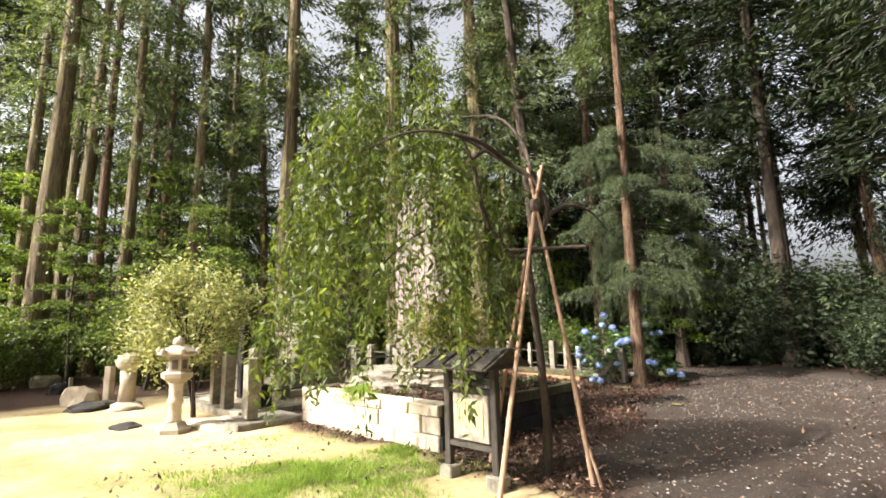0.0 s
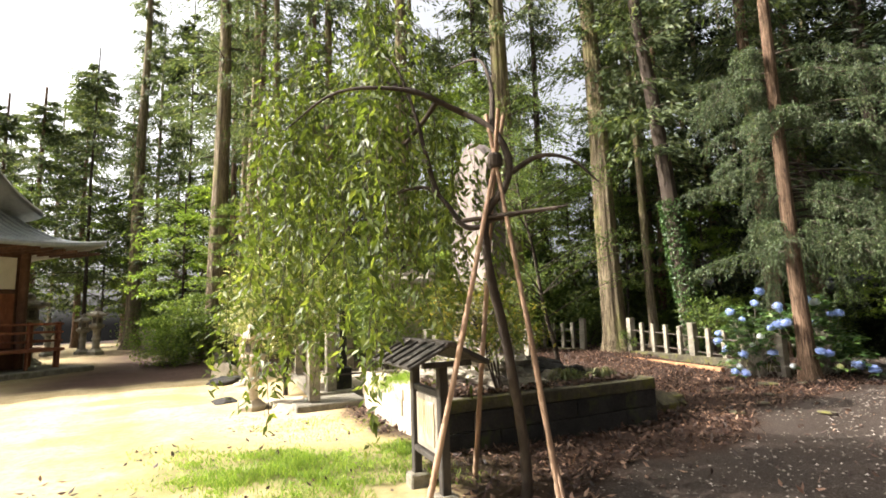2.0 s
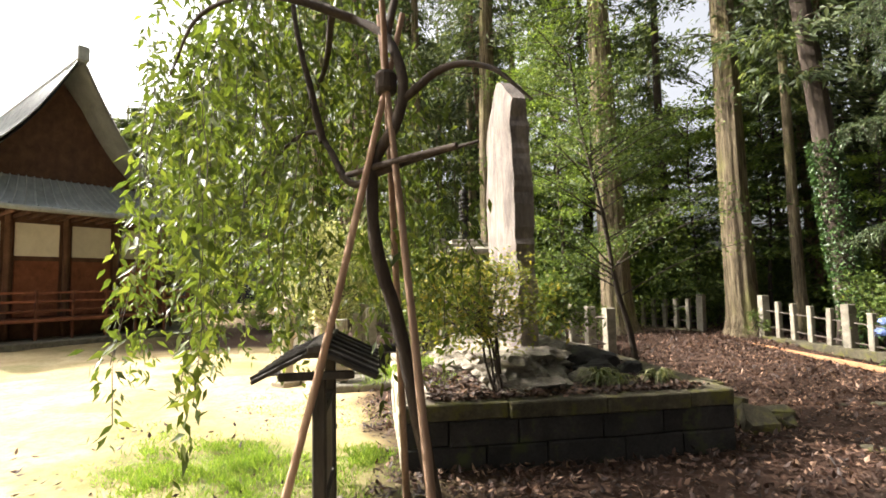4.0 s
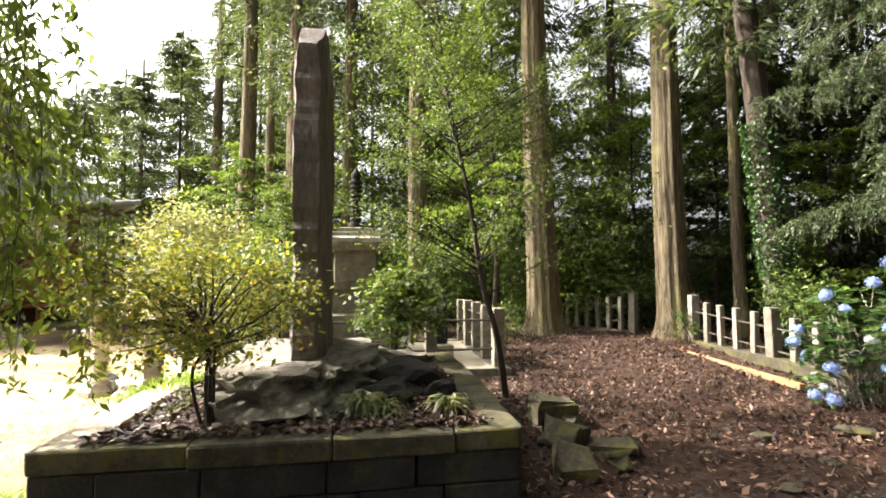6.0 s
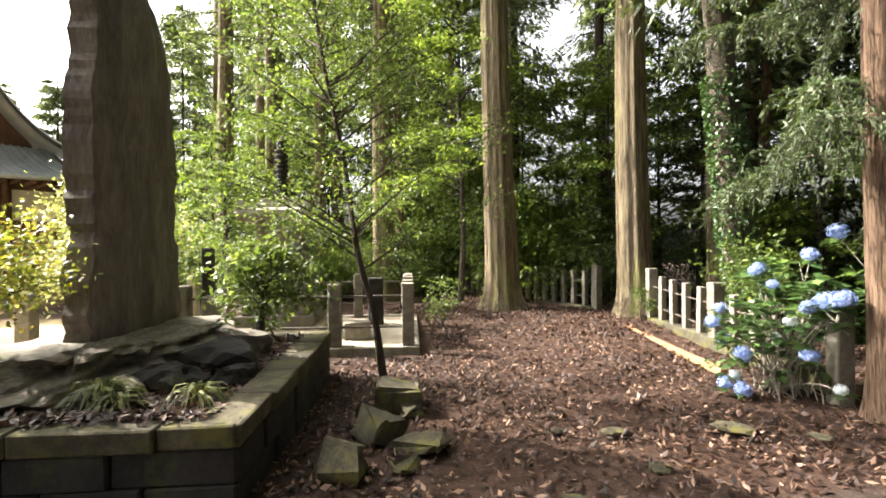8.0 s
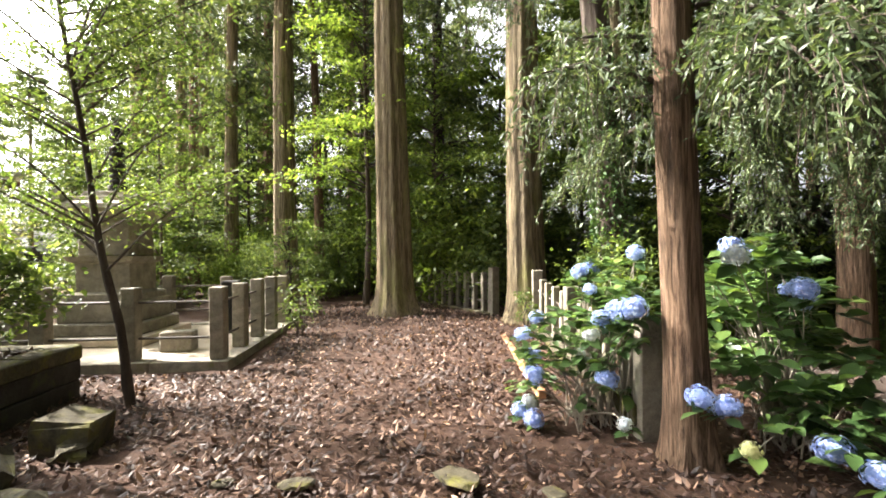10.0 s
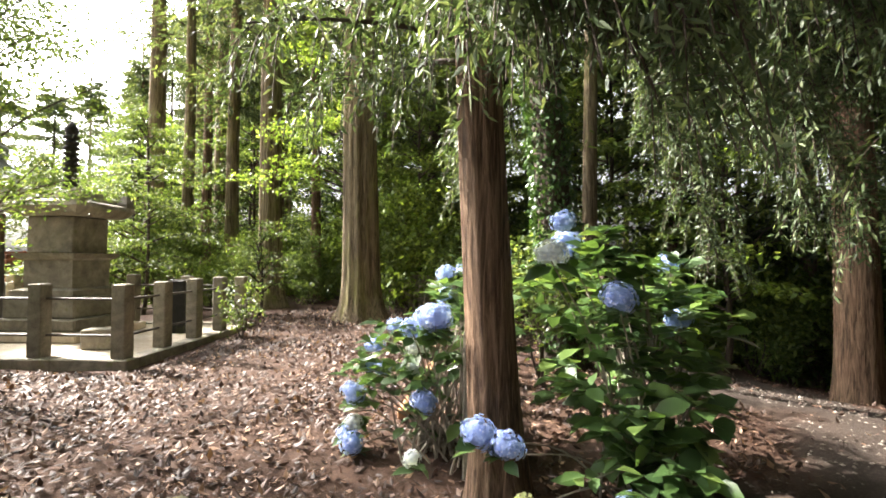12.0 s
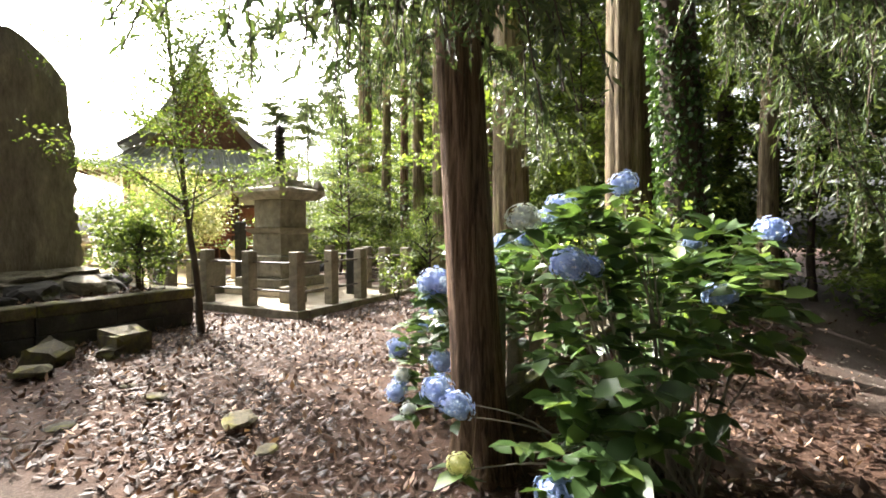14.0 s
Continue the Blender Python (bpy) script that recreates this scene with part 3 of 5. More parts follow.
strap_tuft(2.05, 0.5, 70, 0.26)
strap_tuft(2.7, 0.5, 55, 0.22)
strap_tuft(2.2, 0.42, 30, 0.2)
bed_grass = grass_patch(*plan(0.35, 2.1)[:2], 0.35, 0.75, 2600, 0.22, "bright green grass growing in the raised bed", 0.5)
grass_patch(*plan(0.5, 1.2)[:2], 0.25, 0.4, 500, 0.16, "bright green grass growing in the raised bed", 0.5)


def crown_points(n, c, r, squash=1.0, clumps=30, spread=0.33):
    """Points for leaves, gathered in clumps near the skin of an uneven crown."""
    cc = unit(RNG.normal(size=(clumps, 3))) * RNG.uniform(0.45, 1.0, (clumps, 1))
    k = RNG.integers(0, clumps, n)
    p = cc[k] + RNG.normal(size=(n, 3)) * spread * RNG.uniform(0.5, 1.0, (clumps, 1))[k]
    return np.asarray(c) + p * np.asarray(r) * (1, 1, squash), np.asarray(c) + cc * np.asarray(r) * (1, 1, squash)


def shrub(name, x, y, z, stem_h, c, r, n, size, material, label, category, stems=5, bark=None, group="", flat=0.25, clumps=36, spread=0.3, aspect=0.5):
    """A woody shrub: forked stems and a crown of leaves in clumps. c, r: the crown's middle and radii above the foot."""
    t = thing(name, x, y, z, 0, label, category, group)
    pts, hubs = crown_points(n, c, r, 1.0, clumps, spread)
    pts = pts[pts[:, 2] > 0.05]
    items = []
    for k in range(stems):
        hub = hubs[k % len(hubs)]
        fork = np.array([c[0] * 0.4, c[1] * 0.4, stem_h * RNG.uniform(0.8, 1.1)]) + RNG.normal(size=3) * 0.05
        line = bend([(RNG.normal() * 0.03, RNG.normal() * 0.03, -0.05), fork, fork * 0.5 + hub * 0.5 + RNG.normal(size=3) * 0.05, hub], 4)
        items.append(tube_arrays(line, np.linspace(0.012 + 0.006 * stem_h, 0.004, len(line)), 6, 0.08))
    for hub in hubs[stems:]:
        fork = np.array([c[0] * 0.6, c[1] * 0.6, stem_h + RNG.uniform(0, 0.3)])
        line = bend([fork, fork * 0.45 + hub * 0.55 + RNG.normal(size=3) * 0.05, hub], 3)
        items.append(tube_arrays(line, np.linspace(0.012, 0.003, len(line)), 5, 0.05))
    v_, f_ = join_arrays(items)
    quads("stem", v_, f_, bark or M_BARK_DARK, t, "", True)
    d = RNG.normal(size=(len(pts), 3)) * (1, 1, 0.6) + (0, 0, flat * 0.2)
    s = size * RNG.uniform(0.6, 1.3, len(pts))
    side = np.cross(unit(d), RNG.normal(size=(len(pts), 3)) * 0.6 + (0, 0, 1.0))
    leaves("foliage", pts, d, s, s * aspect, material, t, "", 0.15, np.cross(side, unit(d)))
    return t


bx, by, bz = plan(0.93, 0.35, 0.5)
shrub("azalea_bush", bx, by, bz, 0.55, (-0.25, 0.05, 0.95), (0.86, 0.86, 0.48), 6000, 0.055, M_AZALEA, "yellow-green leafy azalea with thin dark crooked stems", "bush", 5, clumps=44, spread=0.22)
shrub("evergreen_bush", *plan(2.35, 3.0, 0.5), 0.5, (0.1, 0.1, 0.75), (0.55, 0.55, 0.5), 2600, 0.09, M_BROAD, "glossy green leafy bush behind the stele", "bush", 6)
shrub("evergreen_bush", *plan(0.55, 3.75, 0.0), 0.5, (0, 0, 1.5), (0.6, 0.6, 0.7), 2600, 0.09, M_BROAD, "leafy green bush behind the raised bed", "bush", 5)

# ---- notice board under its own little roof ----
board = thing("notice_board", *plan(-0.55, -1.03, 0.0), AX, "black weathered wooden notice board with a small gabled roof", "sign")
for y in (-0.33, 0.33):
    p = part("post", block(-0.04, 0.04, y - 0.04, y + 0.04, 0.0, 1.28, 0.008), M_WOOD_BLACK, board)
    f = part("footing", block(-0.09, 0.09, y - 0.09, y + 0.09, -0.05, 0.14, 0.015, 0.003), M_STONE_GREY, board, "grey concrete footing")
part("rail", block(-0.03, 0.03, -0.3, 0.3, 0.97, 1.03, 0.006), M_WOOD_BLACK, board)
part("rail", block(-0.035, 0.035, -0.36, 0.36, 0.36, 0.42, 0.008), M_WOOD_BLACK, board)
frame_part = part("panel_frame", block(-0.02, 0.02, -0.25, 0.25, 0.44, 0.96, 0.008), M_WOOD_GREY, board)
paper = part("notice_panel", block(-0.03, -0.018, -0.185, 0.185, 0.5, 0.9, 0.003), M_PANEL, frame_part, "yellowed paper notice, writing faded")
for k in range(7):
    y = 0.14 - k * 0.045
    part("text_bar", block(-0.0325, -0.0295, y - 0.005, y + 0.005, 0.87 - RNG.uniform(0.2, 0.32), 0.87, 0), M_INK, paper)
for side in (-1, 1):
    bm = block(0.0, 0.4, -0.54, 0.54, -0.015, 0.015, 0.006, 0.002)
    bmesh.ops.transform(bm, matrix=Matrix.Translation((0, 0, 1.46)) @ Matrix.Rotation(radians(0 if side > 0 else 180), 4, "Z") @ Matrix.Rotation(radians(28), 4, "Y"), verts=bm.verts)
    slope = part("roof_slope", bm, M_WOOD_BLACK, board)
    for k in range(6):
        y = -0.5 + 0.2 * k
        bm = block(0.02, 0.4, y - 0.012, y + 0.012, 0.016, 0.036, 0.003)
        bmesh.ops.transform(bm, matrix=Matrix.Translation((0, 0, 1.46)) @ Matrix.Rotation(radians(0 if side > 0 else 180), 4, "Z") @ Matrix.Rotation(radians(28), 4, "Y"), verts=bm.verts)
        part("batten", bm, M_WOOD_BLACK, slope)
part("ridge", block(-0.045, 0.045, -0.56, 0.56, 1.445, 1.49, 0.008), M_WOOD_BLACK, board)
for y in (-0.45, 0.45):
    part("gable_brace", block(-0.22, 0.22, y - 0.02, y + 0.02, 1.26, 1.31, 0.005), M_WOOD_BLACK, board)

board.matrix_basis = board.matrix_basis @ Matrix.Diagonal((0.95, 0.95, 0.87, 1))

# ---- weeping cherry and its tripod ----
cherry = thing("weeping_cherry_tree", 1.6, 5.88, 0, 0, "small weeping cherry with crooked dark trunk and hanging leafy twigs", "tree")


def local(points, o):
    return [(x - o[0], y - o[1], z - o[2]) for x, y, z in points]


def leaning(points):
    """The tree leans out from its foot over the grass."""
    return [(x, y - 0.15 - 0.37 * min(1.0, max(z, 0.0) / 1.8), z) for x, y, z in points]


CO = (1.6, 5.88, 0.0)
limb("trunk", local(leaning([(1.6, 5.88, -0.05), (1.61, 5.9, 0.45), (1.57, 5.9, 0.95), (1.52, 5.92, 1.4), (1.46, 5.89, 1.85), (1.45, 5.89, 2.28), (1.62, 5.9, 2.52), (1.66, 5.9, 2.75), (1.54, 5.9, 3.02), (1.3, 5.9, 3.2), (1.05, 5.95, 3.38), (0.8, 6.0, 3.55), (0.45, 6.1, 3.75)]), CO), 0.046, 0.017, M_BARK_DARK, cherry, 10, n=6)
HUBS = [[(1.45, 5.89, 2.2), (1.27, 5.87, 2.22), (1.11, 5.87, 2.44), (0.94, 5.9, 2.59), (0.61, 5.95, 2.58), (0.2, 6.0, 2.4), (-0.2, 6.0, 2.0)],
        [(1.05, 5.87, 2.5), (0.97, 5.85, 2.82), (0.89, 5.8, 3.22), (0.7, 5.9, 3.7), (0.4, 6.1, 4.1)],
        [(1.05, 5.95, 3.38), (0.7, 6.2, 3.2), (0.4, 6.3, 3.0), (0.1, 6.4, 2.6)],
        [(1.3, 5.9, 3.2), (0.9, 5.6, 3.35), (0.3, 5.5, 3.4), (-0.3, 5.6, 3.2)],
        [(1.54, 5.9, 3.0), (1.5, 6.1, 3.5), (1.3, 6.5, 4.0), (0.9, 6.9, 4.2)],
        [(1.62, 5.9, 2.6), (1.9, 5.95, 2.75), (2.15, 6.0, 2.7), (2.35, 6.05, 2.5)],
        [(1.47, 5.9, 2.25), (1.75, 5.95, 2.3), (2.1, 5.95, 2.32)]]
for h in HUBS:
    limb("branch", local(leaning(h), CO), 0.026, 0.007, M_BARK_DARK, cherry, 7, n=5)


def hanging_twigs(n, name, parent, origin):
    """Twigs that start on a dome and hang down, with leaves all along."""
    ls, ws, dd, items = [], [], [], []
    for k in range(n):
        a, r = RNG.uniform(0, 6.283), math.sqrt(RNG.random())
        sx, sy = 0.12 + 1.3 * r * math.cos(a), 5.86 + 1.05 * r * math.sin(a)
        if math.sin(2.3 * a + 1.0) + 0.6 * math.sin(5 * a) < RNG.uniform(-1.6, 0.2):
            continue
        top = 4.45 - 1.5 * r * r - 0.45 * max(0, sx - 0.4) + RNG.normal() * 0.28 - 0.35 * max(0, -sx - 0.4)
        if sx > 0.75 and RNG.random() < 0.75:
            continue
        length = RNG.uniform(0.5, 2.6) * (0.75 + 0.5 * r)
        end = max(top - length, 0.55 + RNG.random() * 1.2)
        if RNG.random() < 0.12 and sx < 0.2:
            end = min(end, 0.9)
        m = max(6, int((top - end) / 0.055))
        t = np.linspace(0, 1, m)
        out = np.array([math.cos(a), math.sin(a)]) * 0.28 * r
        line = np.stack([sx + out[0] * np.sqrt(t) + 0.03 * np.sin(9 * t + k), sy + out[1] * np.sqrt(t) + 0.03 * np.cos(7 * t + k), top + (end - top) * t + 0.12 * np.sin(np.pi * np.minimum(t * 4, 1)) * r], -1)
        items.append(tube_arrays(line[:: max(1, m // 6)] - origin, 0.003, 3))
        reps = 3
        p = np.repeat(line, reps, 0) + RNG.normal(size=(m * reps, 3)) * 0.045
        d = RNG.normal(size=(m * reps, 3)) * (0.9, 0.9, 0.35) + (0, 0, -0.75)
        ls.append(p - origin)
        dd.append(d)
    p, d = np.concatenate(ls), np.concatenate(dd)
    s = RNG.uniform(0.055, 0.115, len(p))
    leaves("foliage", p, d, s, s * 0.36, M_CHERRY, parent, "drooping narrow green leaves", 0.15)
    v_, f_ = join_arrays(items)
    quads("twig_mass", v_, f_, M_BARK_DARK, parent)


hanging_twigs(270, "foliage", cherry, np.array(CO))
tripod = thing("pole_tripod", 1.5, 5.9, 0, 0, "tripod of slim peeled poles propping the weeping cherry", "support")
APEX = np.array((1.55, 5.37, 2.75))
for foot in ((0.98, 4.95, -0.05), (1.05, 6.1, -0.05), (1.94, 5.3, -0.05)):
    foot = np.array(foot)
    over = APEX + (APEX - foot) * RNG.uniform(0.1, 0.2)
    limb("pole", local([foot, foot * 0.5 + APEX * 0.5 + RNG.normal(size=3) * 0.015, over], (1.5, 5.9, 0)), 0.026, 0.017, M_WOOD_POLE, tripod, 9, n=8)
limb("cross_pole", local([(1.2, 5.36, 2.26), (1.65, 5.34, 2.28), (2.03, 5.34, 2.29)], (1.5, 5.9, 0)), 0.02, 0.016, M_BARK_DARK, tripod, 8)
part("lashing", turned([(0.05, 2.68), (0.062, 2.7), (0.062, 2.78), (0.05, 2.8)], 12), M_BARK_DARK, tripod, "dark rope lashing").matrix_basis = pose(0.05, -0.53, 0)
limb("prop", local([(1.98, 5.2, 0.0), (1.92, 5.29, 0.3), (1.88, 5.31, 0.45)], (1.5, 5.9, 0)), 0.016, 0.012, M_WOOD_POLE, tripod, 7)

# ---- fenced precinct with the stone pagoda ----
precinct = thing("stone_platform", *plan(-0.7, 4.35), AX, "low pale stone platform with kerb, lit by the sun", "platform")
part("paving", block(0.1, 4.95, 0.1, 3.75, -0.05, 0.1, 0.01), M_STONE_PALE, precinct)
for x0, x1, y0, y1 in ((0, 5.05, 0, 0.26), (0, 5.05, 3.6, 3.86), (4.8, 5.05, 0.265, 3.595), (0, 0.25, 0.265, 3.595)):
    n = max(1, round(max(x1 - x0, y1 - y0) / 1.1))
    for k in range(n):
        if x1 - x0 > y1 - y0:
            bm = block(x0 + (x1 - x0) * k / n + 0.003, x0 + (x1 - x0) * (k + 1) / n - 0.003, y0, y1, -0.1, 0.13, 0.012, 0.002)
        else:
            bm = block(x0, x1, y0 + (y1 - y0) * k / n + 0.003, y0 + (y1 - y0) * (k + 1) / n - 0.003, -0.1, 0.13, 0.012, 0.002)
        part("kerb_stone", bm, M_STONE_GREY, precinct)


def post_mesh(w, h, z0):
    bm = block(-w / 2, w / 2, -w / 2, w / 2, z0, h, 0.012, 0.0015)
    return bm


prec_fence = thing("precinct_fence", *plan(-0.7, 4.35), AX, "square grey granite posts joined by thin dark rails", "fence")
SPOTS = [(4.87 - 1.13 * k, 0.17) for k in range(5)] + [(4.87, 0.17 + 0.85 * k) for k in range(1, 5)] + [(0.17, 1.55), (0.17, 3.5)] + [(4.87 - 1.13 * k, 3.6) for k in range(1, 4)] + [(-0.1, -0.72), (0.08, 0.72)]
for k, (x, y) in enumerate(SPOTS):
    h = 1.1 + (0.12 if k in (4, 9) else 0.0)
    part("post", post_mesh(0.19, h + RNG.normal() * 0.01, 0.13), M_STONE_GREY, prec_fence).matrix_basis = pose(x, y, 0, 0, 0, RNG.normal())
for z in (0.42, 0.9):
    v_, f_ = tube_arrays(np.array([(0.3, 0.17, z), (4.8, 0.17, z)]), 0.017, 8)
    quads("rail", v_, f_, M_IRON, prec_fence)
    v_, f_ = tube_arrays(np.array([(4.87, 0.2, z), (4.87, 3.6, z)]), 0.017, 8)
    quads("rail", v_, f_, M_IRON, prec_fence)
    v_, f_ = tube_arrays(np.array([(0.3, 3.6, z), (4.8, 3.6, z)]), 0.017, 8)
    quads("rail", v_, f_, M_IRON, prec_fence)

entry = part("step_stone", block(-0.42, 0.75, -1.0, -0.05, -0.05, 0.1, 0.02, 0.004), M_STONE_GREY)
entry.matrix_basis = pose(*plan(-0.7, 4.35), 0, 0, AX)
tagged(entry, "flat grey step stone before the fenced platform", "stone")
pag = thing("stone_pagoda", *plan(1.75, 6.5, 0.1), AX, "old grey stone pagoda on stepped base with ringed spire", "monument")
for w, z0, z1 in ((0.85, 0.0, 0.15), (0.7, 0.15, 0.35), (0.6, 0.35, 0.7)):
    part("base_step", block(-w, w, -w, w, z0, z1, 0.02, 0.003), M_STONE_GREY if z0 else M_STONE_PALE, pag)
part("pedestal", turned([(0.54, 0.7), (0.54, 0.8), (0.42, 0.84), (0.42, 1.3), (0.5, 1.34), (0.54, 1.42)], square=True), M_STONE_GREY, pag)
part("body", block(-0.4, 0.4, -0.4, 0.4, 1.42, 2.05, 0.02, 0.003), M_STONE_GREY, pag)
roof_p = part("roof", turned([(0.55, 2.05), (0.62, 2.1), (0.7, 2.2), (0.68, 2.27), (0.5, 2.33), (0.48, 2.4), (0.36, 2.42), (0.34, 2.5), (0.22, 2.52)], square=True), M_STONE_GREY, pag)
for cx in (-1, 1):
    for cy in (-1, 1):
        bm = turned([(0.09, 2.2), (0.1, 2.34), (0.03, 2.5)], square=True)
        o = part("corner_horn", bm, M_STONE_GREY, roof_p)
        o.matrix_basis = pose(cx * 0.58, cy * 0.58, 0)
part("spire", turned([(0.13, 2.52), (0.15, 2.62)] + [q for k in range(9) for q in ((0.075, 2.66 + k * 0.095), (0.12, 2.68 + k * 0.095), (0.12, 2.72 + k * 0.095), (0.075, 2.74 + k * 0.095))] + [(0.09, 3.54), (0.11, 3.6), (0.06, 3.68), (0.01, 3.76)], 16), M_STONE_DARK_SHADED, pag, "dark ringed spire", True)
for k, (u, v, w, d, h) in enumerate([(-0.05, 4.9, 0.34, 0.3, 0.42), (0.75, 5.6, 0.22, 0.3, 0.75), (3.5, 6.9, 0.3, 0.24, 0.95), (3.3, 5.3, 0.45, 0.28, 0.3), (0.3, 6.6, 0.2, 0.2, 1.6)]):
    st = part("stone_stand", block(-w / 2, w / 2, -d / 2, d / 2, 0, h, 0.02, 0.004), M_STONE_GREY if k % 2 else M_STONE_DARK_SHADED)
    st.matrix_basis = pose(*plan(u, v, 0.1), 0, 0, AX + RNG.normal() * 4)
    tagged(st, "squared weathered stone block standing in the precinct", "stone", "stones in the precinct")


# ---- stone lanterns ----
def stone_lantern(x, y, z, h, material, label, turn=0, group=""):
    t = thing("stone_lantern", x, y, z, turn, label, "lantern", group)
    k = h / 1.5
    sc = lambda pr: [(r * k, zz * k) for r, zz in pr]
    part("base", turned(sc([(0.27, -0.05), (0.27, 0.06), (0.2, 0.11), (0.16, 0.16)]), 6), material, t)
    part("shaft", turned(sc([(0.12, 0.16), (0.105, 0.2), (0.1, 0.42), (0.125, 0.45), (0.125, 0.5), (0.1, 0.53), (0.105, 0.74), (0.13, 0.78)]), 16), material, t, "", True)
    part("platform", turned(sc([(0.13, 0.78), (0.24, 0.86), (0.25, 0.93), (0.2, 0.96)]), 6), material, t)
    box_ = part("light_box", turned(sc([(0.17, 0.96), (0.17, 1.2)]), 6), material, t)
    for a in range(6):
        # a solid dark plate, no hole: the shade inside is its colour
        w = part("opening", block(-0.045 * k, 0.045 * k, -0.008, 0.008, 1.0 * k, 1.15 * k, 0.004), M_IRON, box_, "dark square plate painted as a shaded opening")
        ang = radians(60 * a + 30)
        w.matrix_basis = pose(0.15 * k * math.cos(ang), 0.15 * k * math.sin(ang), 0, 0, 0, 60 * a + 30 - 90)
    cap = part("cap", turned(sc([(0.2, 1.2), (0.33, 1.24), (0.31, 1.28), (0.2, 1.34), (0.1, 1.38)]), 6), material, t)
    for a in range(6):
        ang = radians(60 * a)
        c = part("cap_scroll", turned([(0.02 * k, 0.0), (0.045 * k, 0.03 * k), (0.045 * k, 0.07 * k), (0.015 * k, 0.1 * k)], 8), material, cap)
        c.matrix_basis = pose(0.3 * k * math.cos(ang), 0.3 * k * math.sin(ang), 1.24 * k)
    part("finial", turned(sc([(0.06, 1.37), (0.1, 1.42), (0.09, 1.47), (0.02, 1.53)]), 12), material, t, "", True)
    return t


stone_lantern(-3.62, 8.6, 0, 1.45, M_STONE_PALE, "pale weathered stone lantern on a round shaft", 10)
pillar = thing("lantern_pillar", -6.1, 11.5, 0, 0, "round pale stone pillar with a bell-shaped top", "lantern")
part("base", turned([(0.3, -0.05), (0.3, 0.08), (0.18, 0.12)], 8), M_STONE_PALE, pillar)
part("shaft", turned([(0.17, 0.12), (0.15, 0.5), (0.16, 0.78)], 16), M_STONE_PALE, pillar, "", True)
part("top", turned([(0.16, 0.78), (0.24, 0.86), (0.27, 0.98), (0.2, 1.08), (0.1, 1.15)], 16), M_STONE_PALE, pillar, "", True)
stone_lantern(-18.5, 13.8, 0.1, 2.7, M_STONE_GREY, "tall grey stone lantern by the temple veranda", 15)
stone_lantern(-22.4, 18.5, 0.2, 1.9, M_STONE_GREY, "grey stone lantern across the court", 5, "lanterns across the court")
stone_lantern(-21.2, 18.3, 0.2, 2.2, M_STONE_GREY, "grey stone lantern across the court", 25, "lanterns across the court")
stone_lantern(-23.5, 17.6, 0.2, 1.7, M_STONE_GREY, "grey stone lantern across the court", 0, "lanterns across the court")
for k, (x, y, w, h) in enumerate([(-22.4, 21.9, 0.5, 1.3), (-24.5, 18.5, 0.4, 1.2), (-19.5, 21.5, 0.35, 1.0), (-8.3, 12.9, 0.08, 0.55), (-6.75, 11.9, 0.16, 0.85), (-12.3, 16.9, 0.2, 0.9), (-20.6, 20.8, 0.4, 1.1), (-14.2, 17.8, 0.3, 0.7)]):
    o = part("stone_marker", block(-w / 2, w / 2, -w / 2, w / 2, -0.05, h, 0.015, 0.003), M_STONE_PALE if w > 0.1 else M_WOOD_GREY)
    o.matrix_basis = pose(x, y, float(height(x, y)), 0, 0, 20 * k)
    tagged(o, "upright pale stone marker at the court's edge" if w > 0.1 else "thin wooden stake in the sand", "marker")
for k, (x, y, sx, sz_) in enumerate([(-7.5, 12.1, 0.35, 0.45), (-6.7, 11.3, 0.45, 0.18), (-5.8, 11.0, 0.3, 0.15), (-9.6, 14.4, 0.3, 0.3), (-3.2, 9.0, 0.45, 0.14), (-4.6, 9.0, 0.25, 0.1), (-12.5, 15.4, 0.5, 0.3), (-13.9, 17.1, 0.6, 0.45), (-11.2, 16.0, 0.4, 0.35)]):
    o = part("rock", boulder(sx, sx * 0.8, sz_, 40 + k, 3, 0.25, 0.15), M_STONE_PALE if k % 2 == 0 else M_STONE_DARK_SHADED)
    o.matrix_basis = pose(x, y, float(height(x, y)) + 0.05 * sz_, 0, 0, 33 * k)
    tagged(o, "rounded pale rock at the edge of the sand", "rock", "rocks edging the court")
for k, (x, y, w, h) in enumerate([(-15.7, 18.1, 0.75, 1.9), (-14.9, 17.6, 0.6, 1.45), (-17.0, 18.9, 0.6, 1.3)]):
    o = part("standing_stone", boulder(w * 0.55, 0.2, h * 0.75, 60 + k, 3, 0.2), M_STONE_GREY)
    o.matrix_basis = pose(x, y, float(height(x, y)) + h * 0.3, 0, 0, 35)
    tagged(o, "pointed grey memorial stone across the court", "monument", "memorial stones across the court")
shrub("variegated_bush", -3.95, 9.95, 0, 0.9, (-0.4, 0.35, 1.85), (1.2, 1.15, 1.05), 11500, 0.085, M_VARIEG, "tall bush with pale variegated leaves and many thin stems", "bush", 12, clumps=60, spread=0.24)

